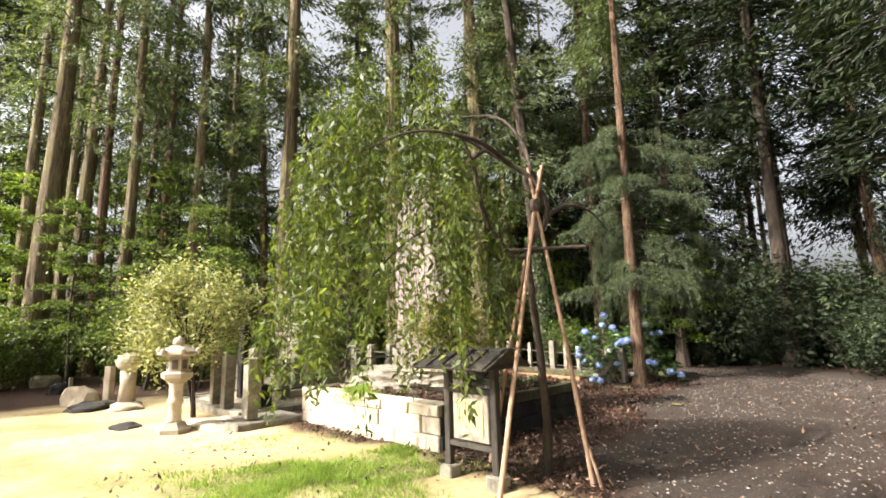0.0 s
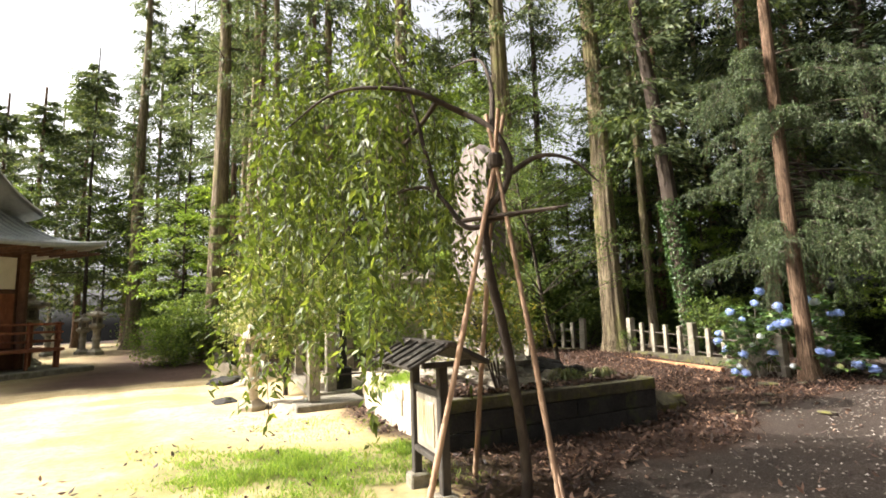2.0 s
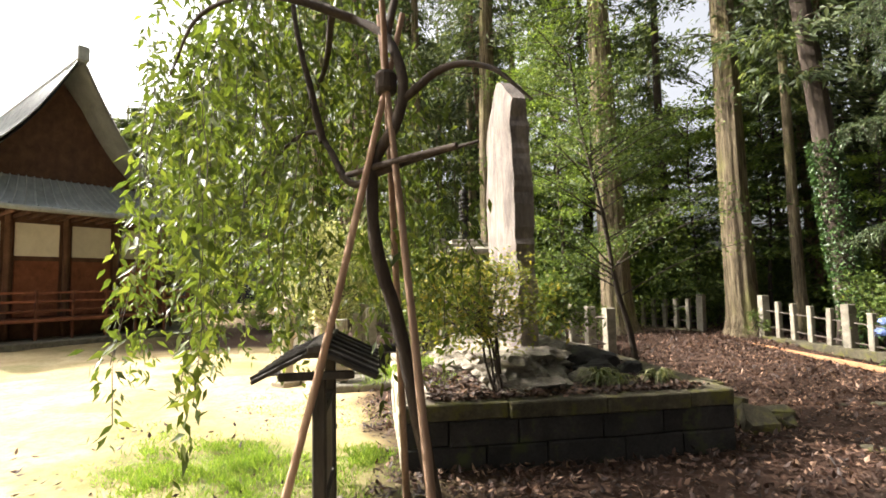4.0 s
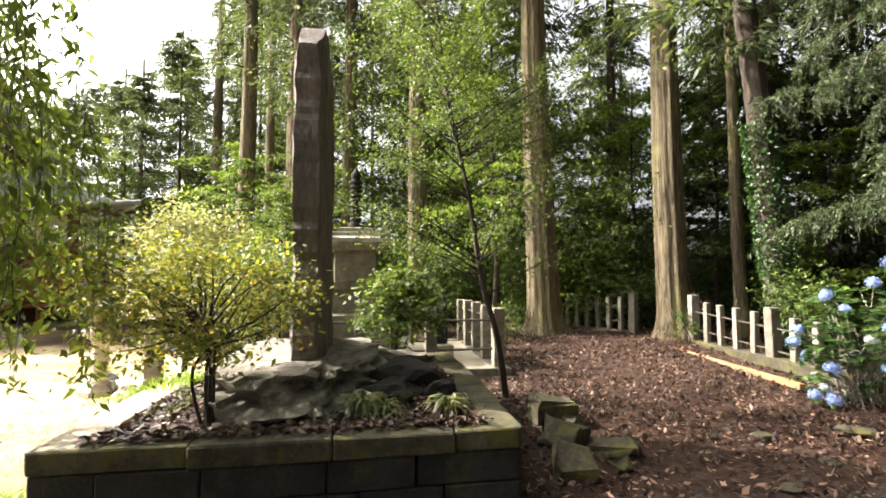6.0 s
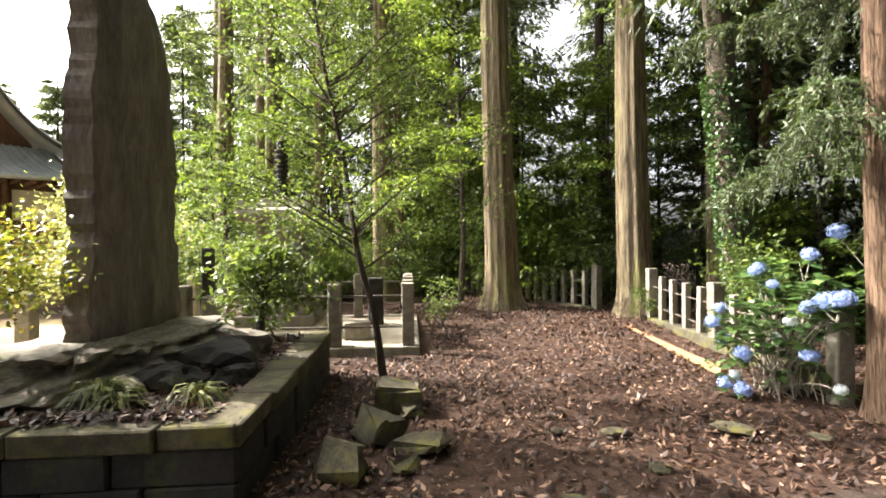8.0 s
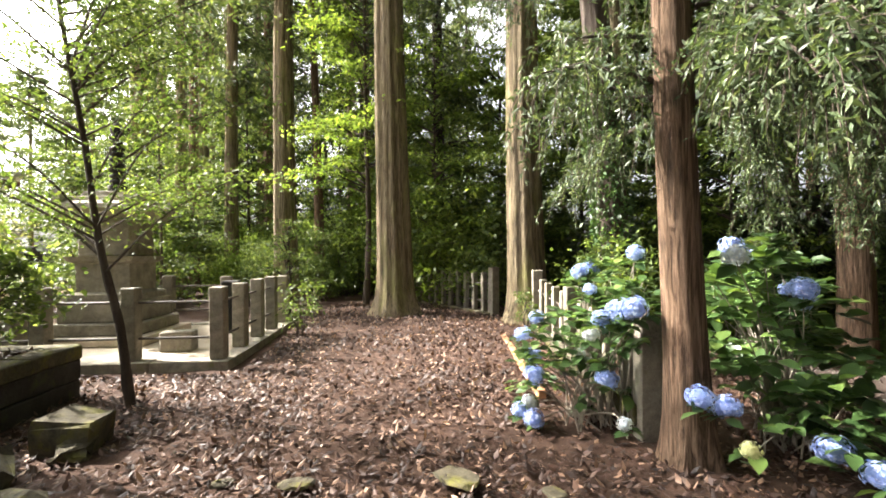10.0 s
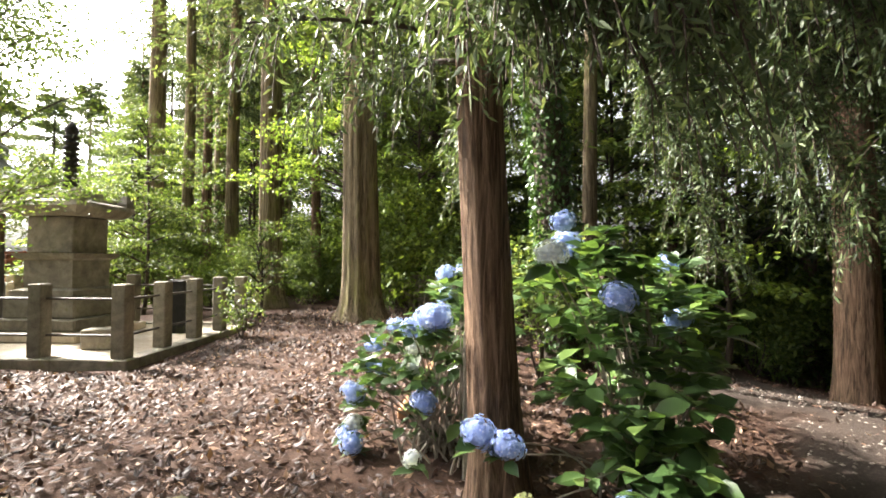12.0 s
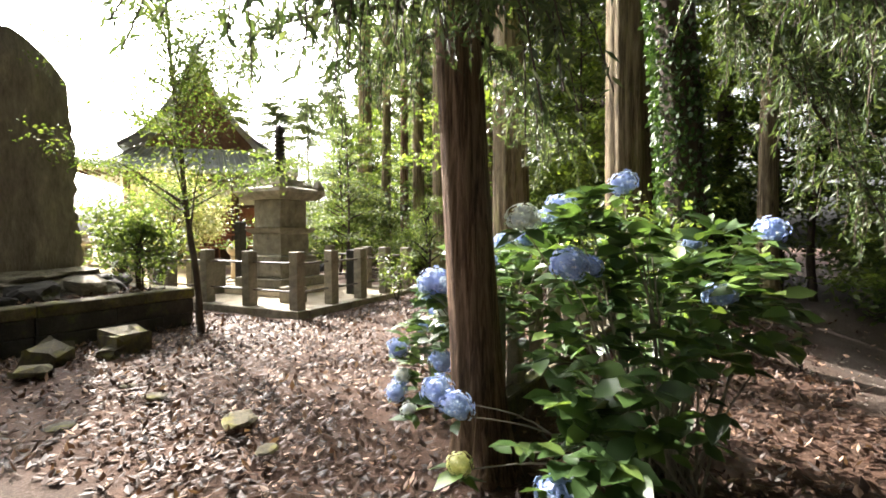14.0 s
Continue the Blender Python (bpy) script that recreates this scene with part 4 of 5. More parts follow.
# ---- loose stones by the plinth ----
for k, (x, y, sx, sy, sz_, rx, ry, rz) in enumerate([(2.98, 9.5, 0.3, 0.2, 0.22, 30, 10, 35), (2.66, 10.2, 0.4, 0.27, 0.24, -16, 8, -15), (3.1, 10.22, 0.4, 0.26, 0.07, 4, -6, 15), (2.28, 10.8, 0.4, 0.33, 0.3, 3, 2, 43), (2.55, 10.72, 0.2, 0.15, 0.12, 25, 10, 60), (3.25, 9.85, 0.2, 0.14, 0.08, 5, 15, 80)]):
    o = part("mossy_slab", block(-sx * 0.52, sx * 0.52, -sy * 0.58, sy * 0.58, -sz_ * 0.55, sz_ * 0.45, 0.035, 0.028), M_STONE_MOSS)
    o.matrix_basis = pose(x, y, 0.04 + sz_ * 0.3, rx, ry, rz)
    tagged(o, "broken moss-covered stone slab beside the plinth", "stone", "broken slabs by the plinth")
for k, (x, y, s) in enumerate([(5.0, 12.2, 0.17), (4.2, 11.5, 0.12), (4.7, 11.0, 0.1), (5.6, 12.4, 0.09), (4.4, 10.2, 0.1), (3.8, 11.2, 0.08), (5.0, 9.6, 0.12), (3.9, 9.4, 0.11)]):
    o = part("flat_stone", boulder(s, s * 0.75, s * 0.25, 90 + k, 2, 0.15, 0.3), M_STONE_MOSS)
    o.matrix_basis = pose(x, y, 0.02, 0, 0, 50 * k)
    tagged(o, "small flat stone lying among fallen leaves", "stone", "stones in the leaf mould")

# ---- granite fences at the wood's edge ----
def fence_run(a, b, n, label, tall_ends=True):
    t = thing("granite_fence", a[0], a[1], 0, 0, label, "fence", "fences at the wood's edge")
    dx, dy = b[0] - a[0], b[1] - a[1]
    rot = math.degrees(math.atan2(dy, dx))
    me = None
    for k in range(n):
        f = k / (n - 1)
        x, y = dx * f, dy * f
        end = tall_ends and k in (0, n - 1, n // 2)
        zz = float(height(a[0] + x, a[1] + y))
        if end:
            o = part("post", post_mesh(0.18, 1.04, -0.02), M_STONE_GREY, t)
        elif me is None:
            o = part("post", post_mesh(0.11, 0.92, -0.02), M_STONE_GREY, t)
            me = o.data
        else:
            o = new("post", me)
            o.parent = t
        o.matrix_basis = pose(x, y, zz, RNG.normal() * 0.6, RNG.normal() * 0.6, rot + RNG.normal() * 2)
    for z in (0.3, 0.68):
        v_, f_ = tube_arrays(np.array([(0, 0, z + float(height(*a))), (dx, dy, z + float(height(*b)))]), 0.014, 6)
        quads("rail", v_, f_, M_IRON, t)
    bm = block(0, math.hypot(dx, dy), -0.12, 0.12, -0.12, 0.07, 0.015)
    part("kerb", bm, M_STONE_MOSS, t).matrix_basis = pose(0, 0, float(height(*a)), 0, 0, rot)
    return t


fence_run((1.42, 18.35), (-7.2, 21.9), 27, "row of square grey granite posts with rails")
fence_run((-7.6, 22.0), (-13.5, 21.2), 17, "row of square grey granite posts with rails")
fence_run((2.89, 17.5), (5.75, 13.9), 11, "row of square grey granite posts with rails")
plank = part("edging_plank", block(0, 4.3, -0.045, 0.045, -0.02, 0.07, 0.01), M_WOOD_ORANGE)
plank.matrix_basis = pose(1.99, 17.55, 0.06, 0, 0.6, math.degrees(math.atan2(-3.36, 2.63)))
tagged(plank, "long fresh orange-brown timber edging laid on the ground", "plank")

# ---- hydrangeas round the leaning trunk ----
def ovate_leaves(p, d, size):
    """Broad pointed leaves folded along the midrib."""
    n = len(p)
    d = unit(d)
    s = unit(np.cross(d, RNG.normal(size=(n, 3)) * 0.35 + (0, 0, 1.0)))
    up = np.cross(s, d)
    L = size[:, None]
    q = lambda a, w, h: p + d * L * a + s * L * w + up * L * h
    v = np.stack([q(0, 0, 0), q(0.28, 0.27, 0.06), q(0.62, 0.27, 0.05), q(1.0, 0, -0.12), q(0.62, -0.27, 0.05), q(0.28, -0.27, 0.06), q(0.45, 0, -0.015)], 1).reshape(-1, 3)
    k = (np.arange(n) * 7)[:, None, None]
    f = k + np.array([(0, 1, 6), (1, 2, 6), (2, 3, 6), (3, 4, 6), (4, 5, 6), (5, 0, 6)])[None]
    return v, f.reshape(-1, 3)


def flower_data(material, n=120):
    """A round head of small four-petalled florets."""
    p = unit(RNG.normal(size=(n, 3)))
    p[:, 2] = np.maximum(p[:, 2], -0.55)
    out = []
    for q in p:
        a = unit(np.cross(q, RNG.normal(size=3)))
        b = np.cross(q, a)
        c = q * RNG.uniform(0.84, 1.1)
        for k in range(4):
            e = a * math.cos(k * 1.571) + b * math.sin(k * 1.571)
            g = a * math.cos(k * 1.571 + 0.785) + b * math.sin(k * 1.571 + 0.785)
            h = a * math.cos(k * 1.571 - 0.785) + b * math.sin(k * 1.571 - 0.785)
            out.append((np.array([c, c + h * 0.12 + q * 0.05, c + e * 0.21 + q * 0.02, c + g * 0.12 + q * 0.05]) * 1.0, np.array([(0, 1, 2, 3)])))
    th, ph = np.meshgrid(np.linspace(0.25, 2.4, 7), np.linspace(0, 2 * np.pi, 12, endpoint=False), indexing="ij")
    core_v = np.stack([np.sin(th) * np.cos(ph), np.sin(th) * np.sin(ph), np.cos(th)], -1).reshape(-1, 3) * 0.76
    ci, cj = np.meshgrid(np.arange(6), np.arange(12), indexing="ij")
    ck = (cj + 1) % 12
    out.append((core_v, np.stack([ci * 12 + cj, (ci + 1) * 12 + cj, (ci + 1) * 12 + ck, ci * 12 + ck], -1).reshape(-1, 4)))
    v_, f_ = join_arrays(out)
    ob = quads("flower_head", v_, f_, material)
    core = ob.data
    bpy.data.objects.remove(ob)
    return core


HEADS = [flower_data(M_PETAL), flower_data(M_PETAL), flower_data(M_PETAL_PALE), flower_data(M_PETAL_CREAM)]


def hydrangea(x, y, blobs, flowers, n, label, size=0.15):
    z = float(height(x, y))
    t = thing("hydrangea_bush", x, y, z, 0, label, "bush", "hydrangeas round the trunk")
    o = np.array((x, y, z))
    pts, dirs, items = [], [], []
    for (cx, cy, cz, r, w) in blobs:
        m = int(n * w)
        c = np.array((cx, cy, cz))
        for k in range(m // 6):
            a = unit(RNG.normal(size=3) * (1, 1, 0.8) + (0, 0, 0.25))
            hub = c + a * r * RNG.uniform(0.35, 1.05)
            if hub[2] < z + 0.08:
                hub[2] = z + 0.1 + RNG.random() * 0.15
            root = np.array((x + RNG.normal() * 0.15, y + RNG.normal() * 0.15, z - 0.02))
            if k % 3 == 0:
                line = bend([root, root * 0.4 + hub * 0.6 + (0, 0, 0.1), hub], 4)
                items.append(tube_arrays(line - o, np.linspace(0.009, 0.004, len(line)), 5))
            ang = RNG.uniform(0, 6.28)
            for j in range(6):
                dd = np.array([math.cos(ang + j * 1.05), math.sin(ang + j * 1.05), RNG.uniform(-0.35, 0.35)]) + a * 0.4
                pts.append(hub - o + RNG.normal(size=3) * 0.025)
                dirs.append(dd)
    for (fx, fy, fz, r, kind) in flowers:
        h = new("flower_head", HEADS[kind])
        h.parent = t
        h.matrix_basis = pose(fx - x, fy - y, fz - z, RNG.uniform(-25, 25), RNG.uniform(-25, 25), RNG.uniform(0, 360)) @ Matrix.Diagonal((r * 1.12, r * 1.12, r, 1))
        f = np.array((fx, fy, fz)) - o
        line = bend([(RNG.normal() * 0.12, RNG.normal() * 0.12, 0), f * 0.55 + (0, 0, 0.08), f - (0, 0, r * 0.5)], 5)
        items.append(tube_arrays(line, np.linspace(0.008, 0.004, len(line)), 5))
        for j in range(5):
            ang = RNG.uniform(0, 6.28)
            pts.append(f - (0, 0, r * 0.8) + RNG.normal(size=3) * 0.02)
            dirs.append(np.array([math.cos(ang), math.sin(ang), RNG.uniform(-0.5, 0.15)]))
    p, d = np.array(pts), np.array(dirs)
    v_, f_ = ovate_leaves(p, d, size * RNG.uniform(0.6, 1.25, len(p)))
    quads("foliage", v_, f_, M_HYDRANGEA, t, "", True)
    v_, f_ = join_arrays(items)
    quads("stem", v_, f_, M_WOOD_GREY, t)
    return t


hydrangea(5.25, 14.05, [(5.3, 14.1, 0.75, 0.55, 0.5), (4.95, 13.8, 0.4, 0.4, 0.25), (5.2, 14.6, 1.1, 0.45, 0.35), (5.7, 13.75, 0.9, 0.35, 0.2)],
          [(4.93, 13.44, 0.44, 0.085, 0), (5.51, 13.62, 0.45, 0.085, 0), (5.77, 13.48, 1.07, 0.1, 0), (4.97, 14.39, 1.31, 0.08, 1), (5.51, 13.52, 0.97, 0.075, 1), (4.56, 13.92, 0.69, 0.08, 0), (4.93, 13.42, 0.06, 0.08, 0), (5.65, 13.55, 1.04, 0.1, 0),
           (5.0, 14.6, 1.33, 0.08, 0), (4.85, 13.5, 0.18, 0.06, 2), (4.75, 13.5, 0.08, 0.07, 1), (4.7, 13.9, 0.5, 0.07, 1), (5.35, 13.7, 0.8, 0.065, 2), (4.62, 14.1, 0.85, 0.07, 0), (5.15, 14.2, 1.15, 0.06, 1), (4.7, 13.75, 0.55, 0.065, 0), (5.5, 14.5, 1.5, 0.08, 1), (5.2, 13.8, 0.6, 0.05, 2), (5.75, 13.3, 0.22, 0.05, 2)],
          640, "leafy hydrangea full of round blue flower heads", 0.14)
hydrangea(6.75, 14.45, [(6.75, 14.3, 0.65, 0.55, 0.45), (6.6, 14.9, 0.95, 0.55, 0.4), (6.95, 13.85, 0.3, 0.35, 0.22), (6.45, 14.2, 1.25, 0.4, 0.25), (6.3, 15.3, 1.0, 0.5, 0.25)],
          [(6.26, 13.33, 0.5, 0.085, 0), (6.41, 13.39, 0.45, 0.085, 0), (6.43, 13.79, 1.48, 0.085, 2), (6.37, 14.08, 1.54, 0.09, 0), (6.33, 15.9, 1.41, 0.1, 0), (6.98, 13.67, 0.2, 0.1, 0), (5.76, 15.05, 1.78, 0.1, 0), (6.83, 13.82, 1.24, 0.085, 1), (6.78, 14.87, 1.03, 0.08, 1),
           (6.74, 14.01, 1.22, 0.06, 1), (6.75, 14.94, 1.04, 0.06, 2), (6.55, 13.35, 0.2, 0.06, 3), (7.2, 13.6, 0.12, 0.09, 0), (6.2, 15.3, 1.3, 0.07, 1)],
          760, "broad-leaved hydrangea with blue and pale flower heads", 0.17)

# ---- trees ----
def trunk_arrays(r, h, sides=20, rings=26, flare=0.55, lean=(0.0, 0.0), ridge=0.05, seed=0):
    z = np.concatenate([[-0.15], np.geomspace(0.03, h, rings)])
    rad = r * (1 - 0.72 * (np.maximum(z, 0) / h) ** 0.9) * (1 + flare * np.exp(-np.maximum(z, 0) / 0.32))
    a = np.linspace(0, 2 * np.pi, sides, endpoint=False)
    g = np.random.default_rng(seed)
    ph = g.uniform(0, 6.28, 8)
    rr = rad[:, None] * (1 + ridge * (np.sin(7 * a + ph[0] + 0.15 * z[:, None]) + 0.8 * np.sin(13 * a + ph[1] - 0.1 * z[:, None]) + 0.5 * np.sin(3 * a + ph[2])) * 0.6)
    rr += (rad * np.exp(-np.maximum(z, 0) / 0.35) * flare * 0.45)[:, None] * np.maximum(0, np.sin(5 * a + ph[3]))[None]
    cx = lean[0] * z + 0.03 * np.sin(z * 0.5 + ph[4])
    cy = lean[1] * z + 0.03 * np.cos(z * 0.4 + ph[5])
    v = np.stack([cx[:, None] + rr * np.cos(a), cy[:, None] + rr * np.sin(a), np.repeat(z[:, None], sides, 1)], -1).reshape(-1, 3)
    n = len(z)
    i, j = np.meshgrid(np.arange(n - 1), np.arange(sides), indexing="ij")
    k = (j + 1) % sides
    return v, np.stack([i * sides + j, i * sides + k, (i + 1) * sides + k, (i + 1) * sides + j], -1).reshape(-1, 4)


def conifer_arrays(zb, zt, rad, branches, per, leaf, width, droop=0.35, lean=(0, 0), low=0.5, g=None):
    """Branches in all directions, each hung with sprays of needles; also the bare branch wood."""
    ps, ds, items = [], [], []
    for k in range(branches):
        f = RNG.random() ** 0.8
        z = zb + (zt - zb) * f
        L = rad * (low + (1 - low) * math.sin(min(1, f * 2.2 + 0.25) * 1.57)) * (1.05 - f) ** 0.55 * RNG.uniform(0.6, 1.15)
        a = RNG.uniform(0, 6.283)
        t = np.linspace(0.12, 1, 7)
        side = RNG.normal() * 0.2
        line = np.stack([L * t * np.cos(a + side * t), L * t * np.sin(a + side * t), z + L * (0.18 * t - droop * t * t)], -1)
        line[:, :2] += np.array(lean) * line[:, 2:3]
        items.append(tube_arrays(line[::2], np.linspace(0.012 * L + 0.008, 0.004, 4), 3))
        u = RNG.random(per) ** 0.7
        q = np.stack([np.interp(u, t, line[:, c]) for c in range(3)], -1)
        off = RNG.normal(size=(per, 3)) * (0.16 * L + 0.05) * np.array((0.6, 0.6, 0.35)) * (0.4 + u[:, None])
        q = q + off - np.array((0, 0, 1)) * np.abs(RNG.normal(size=(per, 1))) * 0.12 * L
        d = np.stack([np.cos(a) + RNG.normal(size=per) * 0.6, np.sin(a) + RNG.normal(size=per) * 0.6, -0.5 + RNG.normal(size=per) * 0.45], -1)
        ps.append(q)
        ds.append(d)
    p, d = np.concatenate(ps), np.concatenate(ds)
    s = leaf * RNG.uniform(0.55, 1.3, len(p))
    return leaf_arrays(p, d, s, s * width, 0.2), join_arrays(items)


def mesh_of(arrays, material, smooth_=False):
    ob = quads("crown", arrays[0], arrays[1], material, smooth=smooth_)
    me = ob.data
    bpy.data.objects.remove(ob)
    return me


HIGH = [(mesh_of(a, M_CEDAR), mesh_of(b, M_BARK_DARK)) for a, b in (conifer_arrays(zb, zt, rad, 72, 120, 0.22, 0.3) for zb, zt, rad in ((7.5, 22, 2.6), (6.0, 20, 2.3), (9.0, 24, 2.8)))]
# the first full crown gets the leaf darkened to paint shade
FULL = [(mesh_of(a, M_CEDAR if k else M_BROAD_SHADED), mesh_of(b, M_BARK_DARK)) for k, (a, b) in enumerate(conifer_arrays(zb, zt, rad, 88, 105, 0.26, 0.32) for zb, zt, rad in ((1.8, 17, 2.9), (3.0, 19, 2.7)))]
THIN = [(mesh_of(a, M_CEDAR), mesh_of(b, M_BARK_DARK)) for a, b in (conifer_arrays(zb, zt, rad, 50, 110, 0.2, 0.3) for zb, zt, rad in ((7.5, 22, 2.4), (6.0, 20, 2.2), (9.0, 24, 2.6)))]


# the HIGH crowns again in darkened leaf: the east wood's shade as colour
SHADED_HIGH = []
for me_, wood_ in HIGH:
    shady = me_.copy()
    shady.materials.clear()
    shady.materials.append(M_BROAD_SHADED)
    SHADED_HIGH.append((shady, wood_))


def add_child(name, me, parent, m=None, label=""):
    o = new(name, me)
    o.parent = parent
    if m is not None:
        o.matrix_basis = m
    if label:
        o["label"] = label
    return o


def cedar(x, y, dia, label, crown=None, bark=None, lean=(0, 0), sides=20, ridge=0.05, h=24, flare=0.55, scale=1.0, group=""):
    t = thing("cedar_tree", x, y, float(height(x, y)), 0, label, "tree", group)
    v_, f_ = trunk_arrays(dia / 2, h, sides, 28, flare, lean, ridge, int(abs(x * 31 + y * 17)) + 1)
    quads("trunk", v_, f_, bark or M_BARK, t, "", True)
    if crown:
        m = Matrix.Translation((lean[0] * 12, lean[1] * 12, 0)) @ Matrix.Rotation(RNG.uniform(0, 6.28), 4, "Z") @ Matrix.Diagonal((scale, scale, 1, 1))
        add_child("crown", crown[0], t, m)
        add_child("branch_work", crown[1], t, m)
    return t


ced1 = cedar(-0.6, 17.45, 0.82, "big straight cedar, pale fluted bark with mossy foot", HIGH[2], M_BARK, (-0.012, -0.005), 64, 0.07, 26, 0.4)
ced2 = cedar(2.45, 17.95, 0.74, "big straight cedar with reddish grey bark", HIGH[0], M_BARK, (-0.008, 0), 56, 0.07, 26, 0.35)
ivy_tree = cedar(4.55, 17.15, 0.5, "dark cedar leaning slightly, foot wrapped in ivy", HIGH[1], M_BARK_DARK, (-0.07, -0.035), 40, 0.06, 24, 0.35)
np_ = 5200
ia, iz = RNG.uniform(0, 6.28, np_), RNG.uniform(0, 1, np_) ** 1.1 * 4.6
ir = 0.26 + RNG.uniform(0, 0.07, np_)
ip = np.stack([ir * np.cos(ia) - 0.07 * iz, ir * np.sin(ia) - 0.035 * iz, iz], -1)[(np.sin(ia * 1.0 + 2.0 + iz * 0.4) > -0.35)]
leaves("ivy", ip, RNG.normal(size=(len(ip), 3)) * (0.6, 0.6, 0.5) + (0, 0, -0.5), RNG.uniform(0.05, 0.09, len(ip)), 0.055, M_IVY, ivy_tree, "dark green ivy climbing the trunk", 0.1)
cedar(3.72, 19.5, 0.3, "slim brown cedar behind the fence", THIN[1], M_BARK, (-0.01, 0), 24, 0.05, 20)
cedar(7.35, 19.7, 0.52, "thick reddish brown cedar beyond the path", HIGH[0], M_BARK_RED, (0.0, 0.0), 40, 0.06, 24, 0.15)
cedar(-4.5, 17.2, 0.66, "straight cedar with pale brown bark", HIGH[0], M_BARK, (0.008, 0), 40, 0.06, 25)
cedar(-5.8, 19.4, 0.34, "slim cedar leaning a little", HIGH[1], M_BARK_RED, (-0.04, 0.0), 24, 0.05, 20)
cedar(-7.8, 17.5, 0.46, "straight grey-brown cedar beside the precinct", HIGH[1], M_BARK, (0.005, 0), 28, 0.05, 23)
cedar(-2.65, 21.6, 0.46, "dark cedar beyond the fence", FULL[1], M_BARK_DARK, (0, 0), 24, 0.05, 22)
cedar(-0.2, 23.2, 0.42, "dark cedar beyond the fence", HIGH[1], M_BARK_DARK, (0, 0), 24, 0.05, 22)
for x, y, dia, c, lean in ((-12.0, 16.3, 0.74, 2, (0.01, 0)), (-12.7, 18.9, 0.6, 0, (0.012, 0)), (-11.8, 21.2, 0.42, 1, (0.035, 0)), (-9.6, 16.7, 0.42, 1, (0, 0)), (-11.3, 17.9, 0.4, 0, (0, 0)), (-10.4, 20.4, 0.4, 2, (0, 0)),
                           (-13.9, 19.8, 0.45, 0, (0, 0)), (-15.6, 19.9, 0.55, 2, (0, 0)), (-16.6, 22.0, 0.4, 1, (0, 0)), (-22.9, 21.4, 0.8, 0, (0.01, 0)), (-6.3, 22.9, 0.42, 2, (0, 0)), (-9.0, 23.5, 0.5, 0, (0, 0)), (-17.8, 24.5, 0.5, 1, (0, 0)), (4.2, 22.0, 0.3, 1, (0.05, 0)), (9.6, 24.0, 0.5, 0, (0, 0))):
    cedar(x, y, dia, "tall straight cedar with bare brown trunk", THIN[c], M_BARK if dia > 0.41 else M_BARK_RED, lean, 28, 0.05, 24, 0.4, group="tall cedars round the court")

# the drooping cedar by the path
hang = cedar(6.13, 13.7, 0.32, "reddish fibrous-barked cedar with long drooping lower branches", None, M_BARK_RED, (-0.01, -0.05), 72, 0.035, 18, 0.4)


def drooping_branches(specs, parent, o):
    ps, ds, items = [], [], []
    for (a, z, L, drop, dens, start) in specs:
        t = np.linspace(0, 1, 14)
        line = np.stack([L * t * math.cos(a) + 0.1 * np.sin(3 * t + a), L * t * math.sin(a) + 0.1 * np.cos(4 * t + a), z + 0.25 * L * t - drop * t**2], -1)
        items.append(tube_arrays(line, np.linspace(0.028, 0.006, 14), 6, 0.08))
        for k in range(int(dens * L)):
            u = RNG.uniform(start, 1.0)
            q = np.array([np.interp(u, t, line[:, c]) for c in range(3)])
            ang = a + RNG.normal() * 1.1
            out = RNG.uniform(0.1, 0.5) * (0.5 + 0.5 * u)
            fall = RNG.uniform(0.12, 0.5)
            w = np.linspace(0, 1, 10)
            strand = np.stack([q[0] + out * math.cos(ang) * np.sqrt(w), q[1] + out * math.sin(ang) * np.sqrt(w), q[2] + 0.05 * np.sin(3 * w) - fall * w**1.5], -1)
            items.append(tube_arrays(strand[::3], 0.0035, 3))
            m = 38
            wu = np.linspace(0, 1, m)
            p = np.stack([np.interp(wu, w, strand[:, c]) for c in range(3)], -1) + RNG.normal(size=(m, 3)) * 0.012
            along = np.gradient(p, axis=0)
            d = unit(along) * 0.8 + RNG.normal(size=(m, 3)) * 0.45
            ps.append(p)
            ds.append(d)
    p, d = np.concatenate(ps), np.concatenate(ds)
    s = RNG.uniform(0.04, 0.085, len(p))
    leaves("foliage", p, d, s, s * 0.26, M_CEDAR_NEAR, parent, "drooping green needle sprays", 0.1)
    v_, f_ = join_arrays(items)
    quads("branch_work", v_, f_, M_BARK_DARK, parent, "", True)


specs = []
for k in range(50):
    a = RNG.uniform(0, 6.283)
    z = 2.6 + 4.6 * RNG.random() ** 0.9
    turn = a if a < 3.3 else a - 6.283
    if -0.4 < turn < 1.75 and z < 5.2 or -1.9 < turn < -0.2 and z < 5.0:
        continue
    specs.append((a, z, RNG.uniform(1.0, 2.3), RNG.uniform(0.4, 1.2), 30, 0.12))
for a in np.linspace(0.25, 1.5, 20):
    specs.append((a, RNG.uniform(3.2, 5.4), RNG.uniform(2.6, 3.5), RNG.uniform(1.6, 2.9), 34, 0.5))
specs = [s for s in specs if not (math.cos(s[0] - math.radians(-120)) > 0.5 and s[1] < 3.4)]
for a in np.linspace(-1.05, 0.15, 13):
    specs.append((a, RNG.uniform(3.0, 4.4), RNG.uniform(1.0, 1.45), RNG.uniform(0.8, 1.4), 36, 0.25))
for a in (-2.4, -2.2, -2.0, -0.9, -0.72, -0.6):
    specs.append((a, RNG.uniform(2.7, 3.3), RNG.uniform(1.1, 1.7), RNG.uniform(0.4, 0.7), 22, 0.2))
drooping_branches(specs, hang, None)
